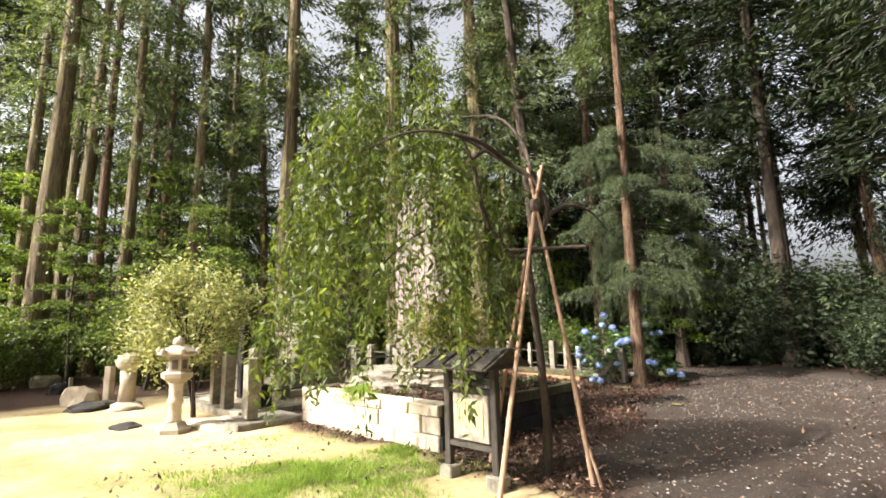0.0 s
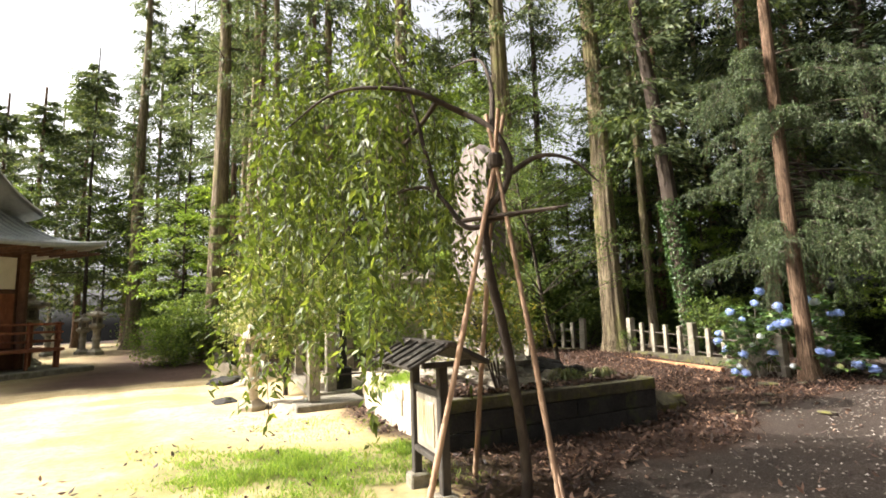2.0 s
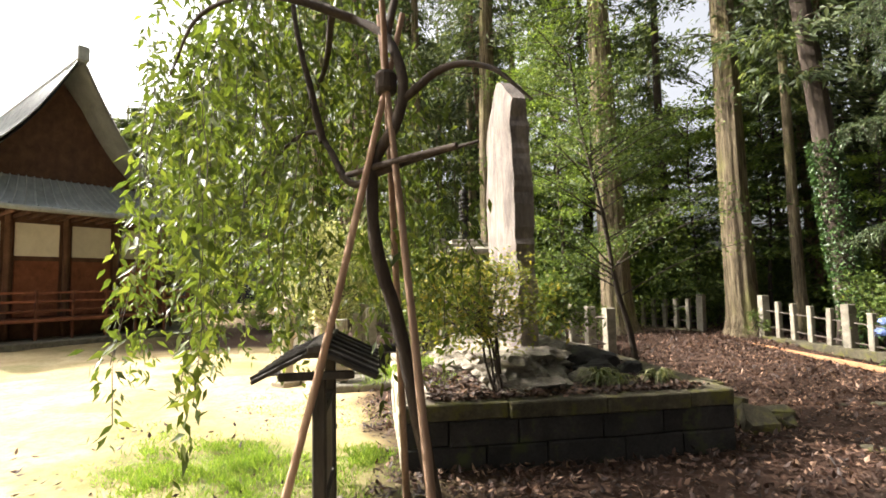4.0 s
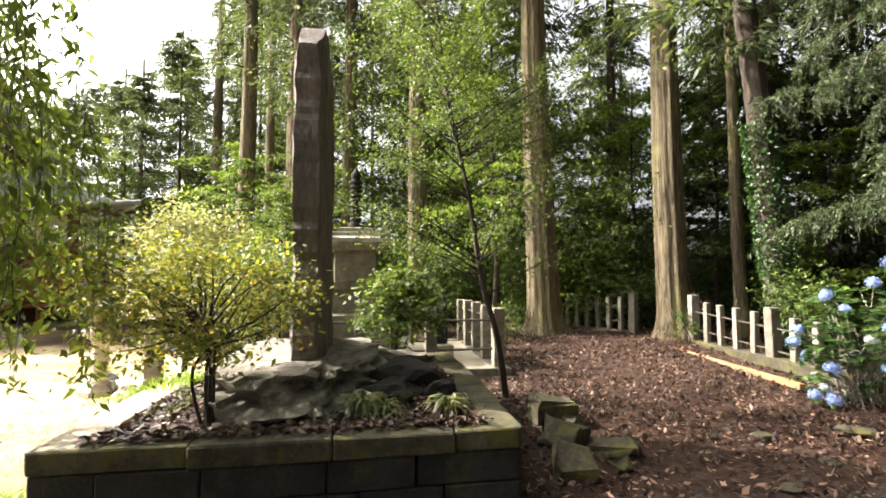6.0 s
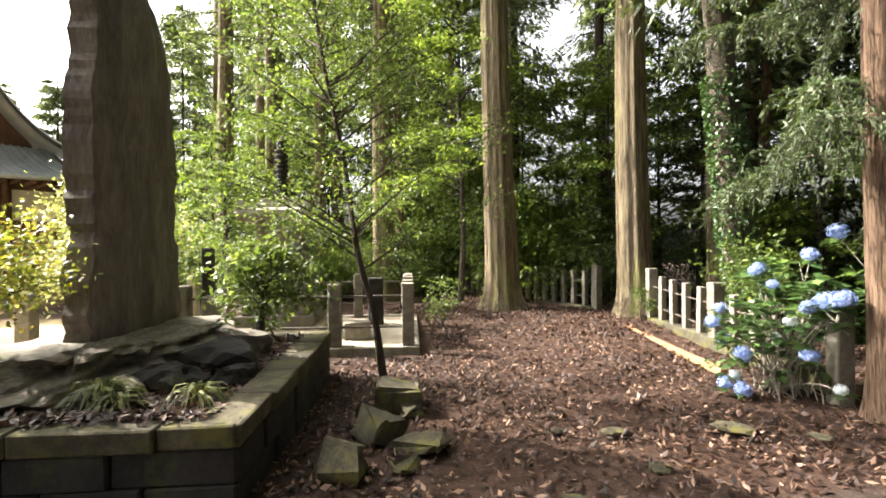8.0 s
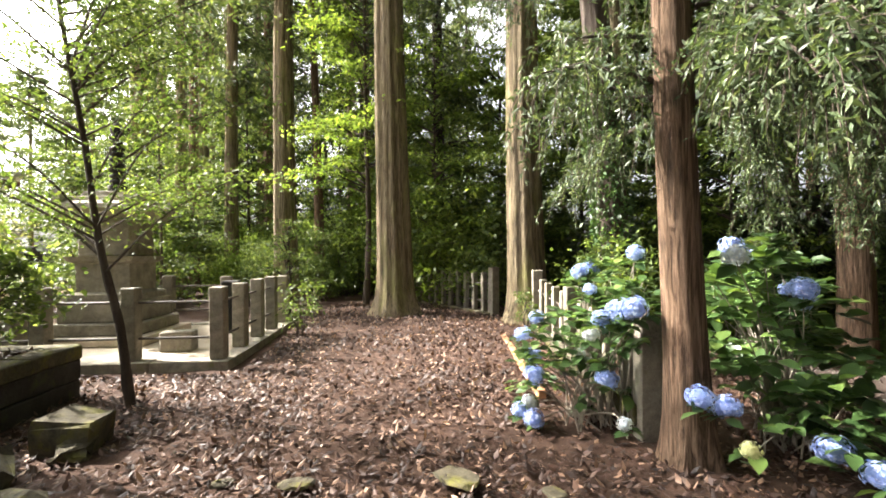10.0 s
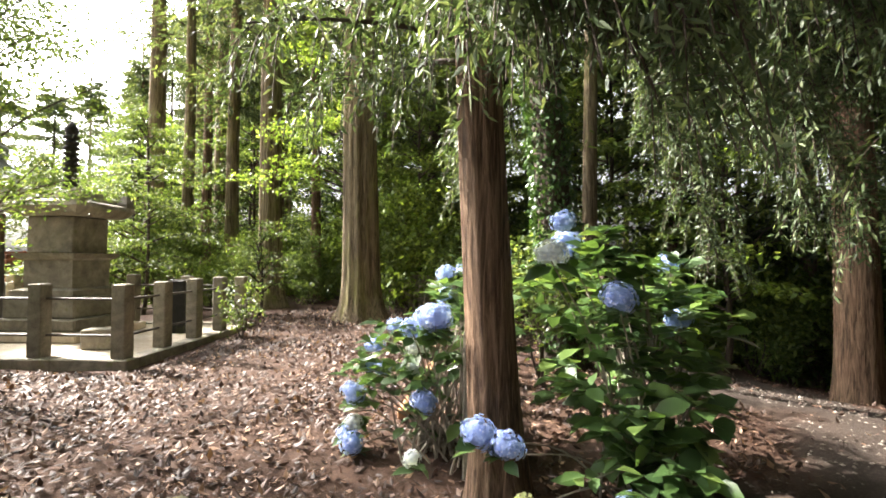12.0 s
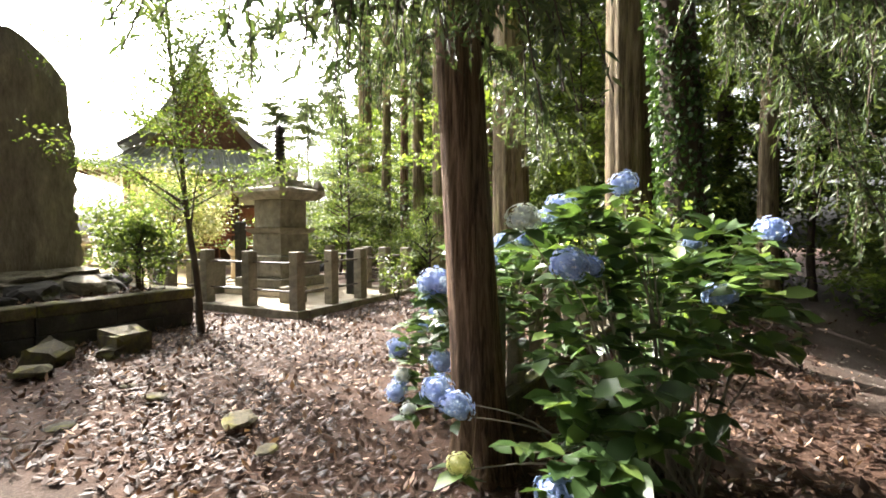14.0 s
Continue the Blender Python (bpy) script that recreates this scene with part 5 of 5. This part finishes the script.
add_child("crown", FULL[1][0], hang, pose(0, 0, 6.5) @ Matrix.Diagonal((0.75, 0.75, 0.6, 1)))

# small leafy tree behind the raised bed
thin = thing("slender_tree", 1.36, 11.5, 0, 0, "slender dark-stemmed young tree with small airy leaves", "tree")
limb("trunk", [(0, 0, -0.05), (-0.1, -0.06, 0.8), (-0.26, -0.18, 1.6), (-0.38, -0.28, 2.7), (-0.62, -0.42, 4.1), (-0.75, -0.5, 5.4)], 0.052, 0.015, M_BARK_DARK, thin, 10)
pts_all, twig_items = [], []
for k in range(62):
    z = RNG.uniform(1.3, 5.6)
    a = RNG.uniform(0, 6.283)
    L = RNG.uniform(0.8, 2.2) * (1.2 - 0.1 * z)
    cx, cy = np.interp(z, [0, 1.6, 2.7, 4.1, 5.4], [0, -0.26, -0.38, -0.62, -0.75]), np.interp(z, [0, 1.6, 2.7, 4.1, 5.4], [0, -0.18, -0.28, -0.42, -0.5])
    line = bend([(cx, cy, z), (cx + L * 0.5 * math.cos(a), cy + L * 0.5 * math.sin(a), z + 0.28 * L), (cx + L * math.cos(a), cy + L * math.sin(a), z + 0.42 * L)], 5)
    twig_items.append(tube_arrays(line, np.linspace(0.014, 0.003, len(line)), 5))
    m = 300
    u = RNG.uniform(0.25, 1.05, m)
    q = np.stack([np.interp(u, np.linspace(0, 1, len(line)), line[:, c]) for c in range(3)], -1) + RNG.normal(size=(m, 3)) * (0.17, 0.17, 0.09)
    pts_all.append(q)
p = np.concatenate(pts_all)
d = RNG.normal(size=p.shape) * (1, 1, 0.45) + (0, 0, -0.15)
s = RNG.uniform(0.035, 0.068, len(p))
leaves("foliage", p, d, s, s * 0.5, M_BROAD, thin, "small mid-green leaves", 0.15)
quads("branch_work", *join_arrays(twig_items), M_BARK_DARK, thin)


def layered_tree(name, x, y, trunk_r, zlo, zhi, rad, tiers, per, size, material, label, seed=0, aspect=0.55):
    """A broadleaf tree with flat tiers of leaves on spreading limbs."""
    t = thing(name, x, y, float(height(x, y)), 0, label, "tree")
    limb("trunk", [(0, 0, -0.1), (0.08, 0.05, zlo * 0.6), (-0.05, 0.1, zlo + 0.3 * (zhi - zlo)), (0.05, 0, zhi)], trunk_r, trunk_r * 0.25, M_BARK_DARK, t, 9)
    ps, items = [], []
    for k in range(tiers):
        z = zlo + (zhi - zlo) * (k + RNG.random()) / tiers
        a = RNG.uniform(0, 6.283)
        L = rad * RNG.uniform(0.55, 1.1) * (1.1 - 0.6 * (z - zlo) / (zhi - zlo))
        line = bend([(0, 0, z - 0.3), (L * 0.5 * math.cos(a), L * 0.5 * math.sin(a), z), (L * math.cos(a), L * math.sin(a), z - 0.12 * L)], 5)
        items.append(tube_arrays(line, np.linspace(0.025, 0.005, len(line)), 5))
        u = RNG.uniform(0.3, 1.1, per)
        q = np.stack([np.interp(u, np.linspace(0, 1, len(line)), line[:, c]) for c in range(3)], -1)
        ps.append(q + RNG.normal(size=(per, 3)) * (0.3 * u[:, None] * np.array((1, 1, 0.22))))
    p = np.concatenate(ps)
    d = RNG.normal(size=p.shape) * (1, 1, 0.25) + (0, 0, -0.25)
    s = size * RNG.uniform(0.6, 1.3, len(p))
    side = np.cross(unit(d), RNG.normal(size=p.shape) * 0.4 + (0, 0, 1.0))
    leaves("foliage", p, d, s, s * aspect, material, t, "", 0.15, np.cross(side, unit(d)))
    quads("limb_work", *join_arrays(items), M_BARK_DARK, t)
    return t


layered_tree("maple_tree", -2.5, 18.3, 0.1, 3.2, 10.5, 2.7, 60, 330, 0.1, M_MAPLE, "bright green maple with flat layered branches among cedars")
layered_tree("maple_tree", 1.1, 20.2, 0.07, 3.0, 7.0, 2.0, 18, 240, 0.11, M_MAPLE, "bright green maple with flat layered branches among cedars")
layered_tree("understory_tree", -1.2, 19.6, 0.07, 1.4, 6.5, 2.0, 24, 240, 0.12, M_BROAD, "layered dark green understory tree by the fence")
layered_tree("understory_tree", -6.0, 14.6, 0.06, 1.2, 5.2, 1.5, 24, 300, 0.08, M_BROAD, "leafy young tree at the precinct's edge")
layered_tree("understory_tree", -2.9, 16.2, 0.04, 0.7, 2.2, 0.8, 12, 220, 0.07, M_BROAD, "leafy young tree at the precinct's edge")
layered_tree("understory_tree", -7.5, 14.6, 0.06, 1.0, 4.2, 1.6, 20, 240, 0.11, M_BROAD, "leafy young tree beside the court")
layered_tree("understory_tree", -4.8, 12.6, 0.05, 0.9, 3.6, 1.3, 20, 240, 0.1, M_BROAD, "leafy young tree beside the court")
shrub("sapling", -0.36, 14.76, 0.05, 0.3, (0, 0, 0.6), (0.42, 0.42, 0.4), 520, 0.08, M_BROAD, "small leafy sapling growing in leaf mould", "plant", 4, clumps=14)
shrub("sapling", 2.75, 17.35, 0.12, 0.2, (0, 0, 0.45), (0.3, 0.3, 0.3), 350, 0.07, M_BROAD, "small leafy sapling at the cedar's foot", "plant", 3, clumps=10)
shrub("sapling", 4.9, 16.0, 0.05, 0.5, (0, 0, 1.1), (0.7, 0.6, 0.6), 1500, 0.09, M_BROAD, "leafy bush behind the granite fence", "bush", 5, clumps=20)

UNDER = [layered_tree("understory_tree", -8.9, 18.6, 0.08, 2.0, 8.0, 2.3, 34, 210, 0.15, M_BROAD, "leafy broadleaf tree growing under tall cedars"),
         layered_tree("understory_tree", -14.4, 16.9, 0.08, 1.6, 7.0, 2.4, 34, 210, 0.15, M_MAPLE, "bright leafy broadleaf tree growing under cedars")]
for k, (x, y, s_, turn) in enumerate([(-6.6, 20.9, 1.0, 40), (-3.6, 22.6, 1.1, 80), (1.9, 22.3, 1.0, 120), (5.6, 20.6, 0.8, 10), (-12.2, 20.0, 1.1, 200), (-18.2, 21.5, 1.2, 260), (-25.5, 17.5, 1.1, 30), (-27.0, 22.5, 1.3, 330), (9.4, 22.8, 1.1, 150), (-10.2, 15.4, 0.7, 100), (3.4, 25.0, 1.3, 10), (-1.0, 26.0, 1.3, 70), (-20.5, 25.0, 1.4, 0), (0.3, 20.6, 0.9, 190), (3.0, 21.6, 1.0, 230), (-4.9, 21.3, 1.0, 310), (7.0, 24.5, 1.2, 20), (10.6, 19.6, 0.9, 80)]):
    copy_thing(UNDER[k % 2 if x > -8 or x < -20 else 0], pose(x, y, float(height(x, y)), 0, 0, turn) @ Matrix.Diagonal((s_, s_, s_, 1)))
# those behind and beside the walk's start are unseen, added to cast shade
for x, y, k in ((-10.6, -4.6, 0), (-5.2, -3.6, 2), (-13.0, -3.2, 1), (-2.0, -6.0, 0), (3.5, -4.5, 2), (13.8, 7.0, 0), (13.4, 12.2, 2), (12.6, 16.5, 0), (12.2, 3.2, 1), (12.6, 9.6, 1), (15.4, 5.0, 0), (15.6, 14.2, 1), (14.4, 18.6, 0), (10.8, 20.2, 1), (10.7, 5.6, 2), (9.9, 1.0, 2), (7.2, -2.2, 2), (12.4, 0.4, 0), (15.0, 9.2, 2), (7.5, 2.8, 2), (9.4, 7.2, 2)):
    # east trees take darkened crowns and bark, shade put into their colour
    cedar(x, y, 0.5, "tall straight cedar with bare brown trunk", (HIGH if x < 6 else SHADED_HIGH)[k], M_BARK if x < 8 else M_BARK_DARK, (0, 0), 20, 0.05, 24, 0.4, 1.25 if x < 6 else 2.1 if x < 10 else 1.7, "tall cedars round the court")

# woodland that closes the view
BUSH = []
# the second bush has woodland shade put into its leaf colour
for k, (mat_, asp) in enumerate(((M_BROAD, 0.5), (M_BROAD_SHADED, 0.5), (M_BROAD, 0.35), (M_MAPLE, 0.5))):
    pts, hubs = crown_points(5200, (0, 0, 1.0), (1.2, 1.2, 1.1), 1.0, 60, 0.2)
    pts = pts[pts[:, 2] > -0.1]
    d = RNG.normal(size=pts.shape) * (1, 1, 0.5) + (0, 0, -0.2)
    s = 0.1 * RNG.uniform(0.6, 1.3, len(pts))
    a1 = leaf_arrays(pts, d, s, s * asp, 0.15)
    a2 = join_arrays([tube_arrays(bend([(0, 0, -0.3), h * 0.5 + RNG.normal(size=3) * 0.1, h], 3), np.linspace(0.02, 0.004, 7), 5) for h in hubs[:12]])
    BUSH.append((mesh_of(a1, mat_), mesh_of(a2, M_BARK_DARK)))


def wood_bush(x, y, s, k, zs=1.0):
    t = thing("woodland_bush", x, y, float(height(x, y)), RNG.uniform(0, 360), "dense leafy green bush in the wood", "bush", "bushes in the wood")
    m = Matrix.Diagonal((s, s, s * zs, 1))
    add_child("foliage", BUSH[k][0], t, m)
    add_child("stem", BUSH[k][1], t, m)


WOOD_TRUNK = [mesh_of(trunk_arrays(r, 20, 12, 12, 0.4, (0, 0), 0.04, 90 + k), mm, True) for k, (r, mm) in enumerate(((0.17, M_BARK), (0.12, M_BARK_DARK), (0.22, M_BARK_RED)))]


def wood_tree(x, y, k, s=1.0, full=True, tall=1.0):
    t = thing("woodland_tree", x, y, float(height(x, y)), RNG.uniform(0, 360), "tall conifer in the shady wood", "tree", "trees in the wood")
    add_child("trunk", WOOD_TRUNK[k % 3], t, Matrix.Diagonal((1, 1, tall, 1)))
    # beyond x 8 the high crowns are the copies with shade in their colour
    c = (FULL if full else SHADED_HIGH if x > 8 else HIGH)[k % (2 if full else 3)]
    m = Matrix.Diagonal((s, s, tall, 1))
    add_child("crown", c[0], t, m)
    add_child("branch_work", c[1], t, m)


def free_spot(x, y):
    e = float(edge_distance(np.array([x]), np.array([y]), PATH_EDGE)[0])
    if -0.8 < e < (5.4 if y < 17 else 3.0) and y < 21:
        return False
    p_, c_, m_ = zones(np.array([x]), np.array([y]))
    return c_[0] < 0.3 and p_[0] < 0.3


count = 0
spots = []
# the belt south of y -7 is unseen, added to close off light
for x0, x1, y0, y1, want in ((-22, 14, 25, 38, 10), (8.5, 14, 20.5, 30, 6), (12, 20, 2, 24, 16), (20, 30, 0, 30, 6), (-46, -28, -20, 34, 11), (-26, -8, 24, 34, 5), (2, 12, -22, -7, 6), (2, 11, 22, 32, 6)):
    made = tries = 0
    while made < want and tries < 900:
        tries += 1
        x, y = RNG.uniform(x0, x1), RNG.uniform(y0, y1)
        if not free_spot(x, y) or any((x - a) ** 2 + (y - b) ** 2 < 4.5 for a, b in spots):
            continue
        spots.append((x, y))
        # east of x 11 even counts only, so full crowns carry the painted shade
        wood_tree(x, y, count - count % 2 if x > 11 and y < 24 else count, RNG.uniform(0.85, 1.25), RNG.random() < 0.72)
        made += 1
        count += 1
# the east belt uses only kind 1, the bush with shade in its colour
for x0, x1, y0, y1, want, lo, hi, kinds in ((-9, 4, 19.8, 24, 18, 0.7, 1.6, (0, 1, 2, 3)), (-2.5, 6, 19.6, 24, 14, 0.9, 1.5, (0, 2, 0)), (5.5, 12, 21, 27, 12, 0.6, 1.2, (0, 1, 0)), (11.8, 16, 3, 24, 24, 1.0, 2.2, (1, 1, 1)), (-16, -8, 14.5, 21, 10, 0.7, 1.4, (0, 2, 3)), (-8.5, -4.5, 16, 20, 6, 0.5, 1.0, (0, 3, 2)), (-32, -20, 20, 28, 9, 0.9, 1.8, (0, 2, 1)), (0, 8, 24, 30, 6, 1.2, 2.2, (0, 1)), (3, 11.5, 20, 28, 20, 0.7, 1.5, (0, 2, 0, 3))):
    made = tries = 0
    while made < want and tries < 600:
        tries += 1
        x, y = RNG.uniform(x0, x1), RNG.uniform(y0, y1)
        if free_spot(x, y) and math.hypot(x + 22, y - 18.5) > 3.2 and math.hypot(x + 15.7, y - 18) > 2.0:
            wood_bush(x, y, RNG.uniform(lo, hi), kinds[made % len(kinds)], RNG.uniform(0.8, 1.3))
            made += 1

for k, (x, y, s, tall) in enumerate(((-29.5, 15.2, 1.1, 0.62), (-33.0, 17.5, 1.2, 0.72), (-28.5, 19.6, 1.1, 0.78), (-25.6, 20.6, 1.1, 0.9), (-24.0, 23.6, 1.2, 1.05), (-30.5, 23.5, 1.3, 0.95), (-20.4, 22.6, 1.1, 1.05), (-36.0, 13.0, 1.3, 0.7), (-34.5, 21.0, 1.3, 0.85), (-21.5, 26.5, 1.2, 1.15), (-38.0, 9.0, 1.4, 0.75))):
    wood_tree(x, y, 1 + 2 * k, s, True, tall)

# ---- temple hall across the court ----
hall = thing("temple_hall", -20.6, 9.3, 0, 0, "brown timber temple hall with curved grey metal roof and red veranda", "temple")
part("stone_base", block(-6.3, 6.0, -6.6, 6.2, -0.3, 0.18, 0.03), M_STONE_GREY, hall)
part("veranda_floor", block(-5.6, 5.3, -5.6, 5.4, 0.75, 0.86, 0.01), M_WOOD_RED, hall)
part("core", block(-4.1, 4.1, -4.3, 4.3, 0.18, 4.6, 0.02), M_WOOD_BROWN, hall, "dark brown boarded wall")
for k in range(5):
    y = -4.3 + 8.6 * k / 4
    part("pillar", turned([(0.14, 0.18), (0.14, 4.5)], 12), M_WOOD_BROWN, hall).matrix_basis = pose(4.2, y, 0)
    if k < 4:
        part("wall_panel", block(4.1, 4.14, y + 0.25, y + 1.9, 2.9, 4.0, 0.01), M_PLASTER, hall, "pale plaster panel")
        part("lattice_door", block(4.1, 4.16, y + 0.25, y + 1.9, 0.9, 2.75, 0.01), M_WOOD_RED, hall)
for k in range(4):
    part("pillar", turned([(0.14, 0.18), (0.14, 4.5)], 12), M_WOOD_BROWN, hall).matrix_basis = pose(-4.2 + 8.4 * k / 3, 4.4, 0)
rail_a = thing("veranda_rail", -20.6, 9.3, 0, 0, "reddish wooden veranda railing", "railing")
for k in range(9):
    part("baluster", block(5.1, 5.2, -5.4 + 1.33 * k - 0.05, -5.4 + 1.33 * k + 0.05, 0.18, 1.75, 0.01), M_WOOD_RED, rail_a)
    part("baluster", block(-5.4 + 1.3 * k - 0.05, -5.4 + 1.3 * k + 0.05, 5.2, 5.3, 0.18, 1.75, 0.01), M_WOOD_RED, rail_a)
for z in (1.1, 1.4, 1.68):
    part("rail", block(5.11, 5.19, -5.6, 5.4, z - 0.035, z + 0.035, 0.008), M_WOOD_RED, rail_a)
    part("rail", block(-5.6, 5.3, 5.21, 5.29, z - 0.035, z + 0.035, 0.008), M_WOOD_RED, rail_a)


def roof_skin(corners_lo, corners_hi, curve, thick, n=14, m=10, lift=0.5):
    """A roof face between an eave and an upper edge, sagging between and lifting at the eave's ends."""
    a, b = np.array(corners_lo, float)
    c, d_ = np.array(corners_hi, float)
    s, t = np.meshgrid(np.linspace(0, 1, n), np.linspace(0, 1, m))
    lo = a + (b - a) * s[..., None]
    hi = c + (d_ - c) * s[..., None]
    q = lo + (hi - lo) * t[..., None]
    q[..., 2] -= curve * np.sin(np.pi * t) - lift * (np.abs(2 * s - 1) ** 3) * (1 - t) ** 2
    under = q - (0, 0, thick)
    v_ = np.concatenate([q.reshape(-1, 3), under.reshape(-1, 3)])
    i, j = np.meshgrid(np.arange(m - 1), np.arange(n - 1), indexing="ij")
    k = i * n + j
    top = np.stack([k, k + 1, k + n + 1, k + n], -1).reshape(-1, 4)
    bot = top[:, ::-1] + n * m
    e = np.arange(n - 1)
    edge = np.stack([e + n * m, e + 1 + n * m, e + 1, e], -1)
    ribs = []
    for f in np.linspace(0, 1, max(6, int(np.linalg.norm(b - a) / 0.45))):
        line = np.stack([np.interp(f, np.linspace(0, 1, n), q[r, :, c_]) for r in range(m) for c_ in range(3)]).reshape(m, 3) + (0, 0, 0.02)
        ribs.append(tube_arrays(line, 0.035, 5))
    return (v_, np.concatenate([top, bot, edge])), join_arrays(ribs)


FACES = [(((6.1, -6.6, 4.3), (6.1, 6.3, 4.3)), ((3.4, -4.0, 5.7), (3.4, 4.0, 5.7)), 0.35, 0.3), (((6.1, 6.3, 4.3), (-6.1, 6.3, 4.3)), ((3.4, 4.0, 5.7), (-3.4, 4.0, 5.7)), 0.35, 0.3),
         (((-6.1, -6.6, 4.3), (6.1, -6.6, 4.3)), ((-3.4, -4.0, 5.7), (3.4, -4.0, 5.7)), 0.35, 0.3), (((-6.1, 6.3, 4.3), (-6.1, -6.6, 4.3)), ((-3.4, 4.0, 5.7), (-3.4, -4.0, 5.7)), 0.35, 0.3),
         (((4.6, 4.6, 5.45), (-4.6, 4.6, 5.45)), ((5.0, 0.05, 9.8), (-5.0, 0.05, 9.8)), 0.75, 0.15), (((-4.6, -4.6, 5.45), (4.6, -4.6, 5.45)), ((-5.0, -0.05, 9.8), (5.0, -0.05, 9.8)), 0.75, 0.15)]
for lo_, hi_, cv, lf in FACES:
    skin, ribs = roof_skin(lo_, hi_, cv, 0.16, lift=lf)
    s_ = quads("roof_slope", *skin, M_COPPER, hall, "grey-green metal roof", True)
    quads("seam_work", *ribs, M_COPPER, s_, "", True)
part("ridge", block(-5.2, 5.2, -0.25, 0.25, 9.65, 10.2, 0.05), M_COPPER, hall)
gm = bmesh.new()
tri_v = [gm.verts.new(p_) for p_ in ((3.3, -3.6, 5.6), (3.3, 3.6, 5.6), (3.3, 0, 9.4), (3.2, -3.6, 5.6), (3.2, 3.6, 5.6), (3.2, 0, 9.4))]
for q_ in ((0, 1, 2), (5, 4, 3), (0, 3, 4, 1), (1, 4, 5, 2), (2, 5, 3, 0)):
    gm.faces.new([tri_v[i_] for i_ in q_])
part("gable", gm, M_WOOD_BROWN, hall)
for k in range(24):
    y = -6.3 + 12.4 * k / 23
    part("rafter", block(4.0, 5.95, y - 0.05, y + 0.05, 4.12, 4.22, 0), M_WOOD_BROWN, hall)

for t_ in (hall, rail_a):
    t_.matrix_basis = t_.matrix_basis @ Matrix.Diagonal((1, 0.7, 0.97, 1))

for ob in scene.objects:
    if ob.type == "MESH" and ob.parent and ob.name.split(".")[0] in ("foliage", "crown", "branch_work", "stem", "twig_mass", "limb_work", "ivy", "seam_work"):
        ob["kind"] = "stuff"
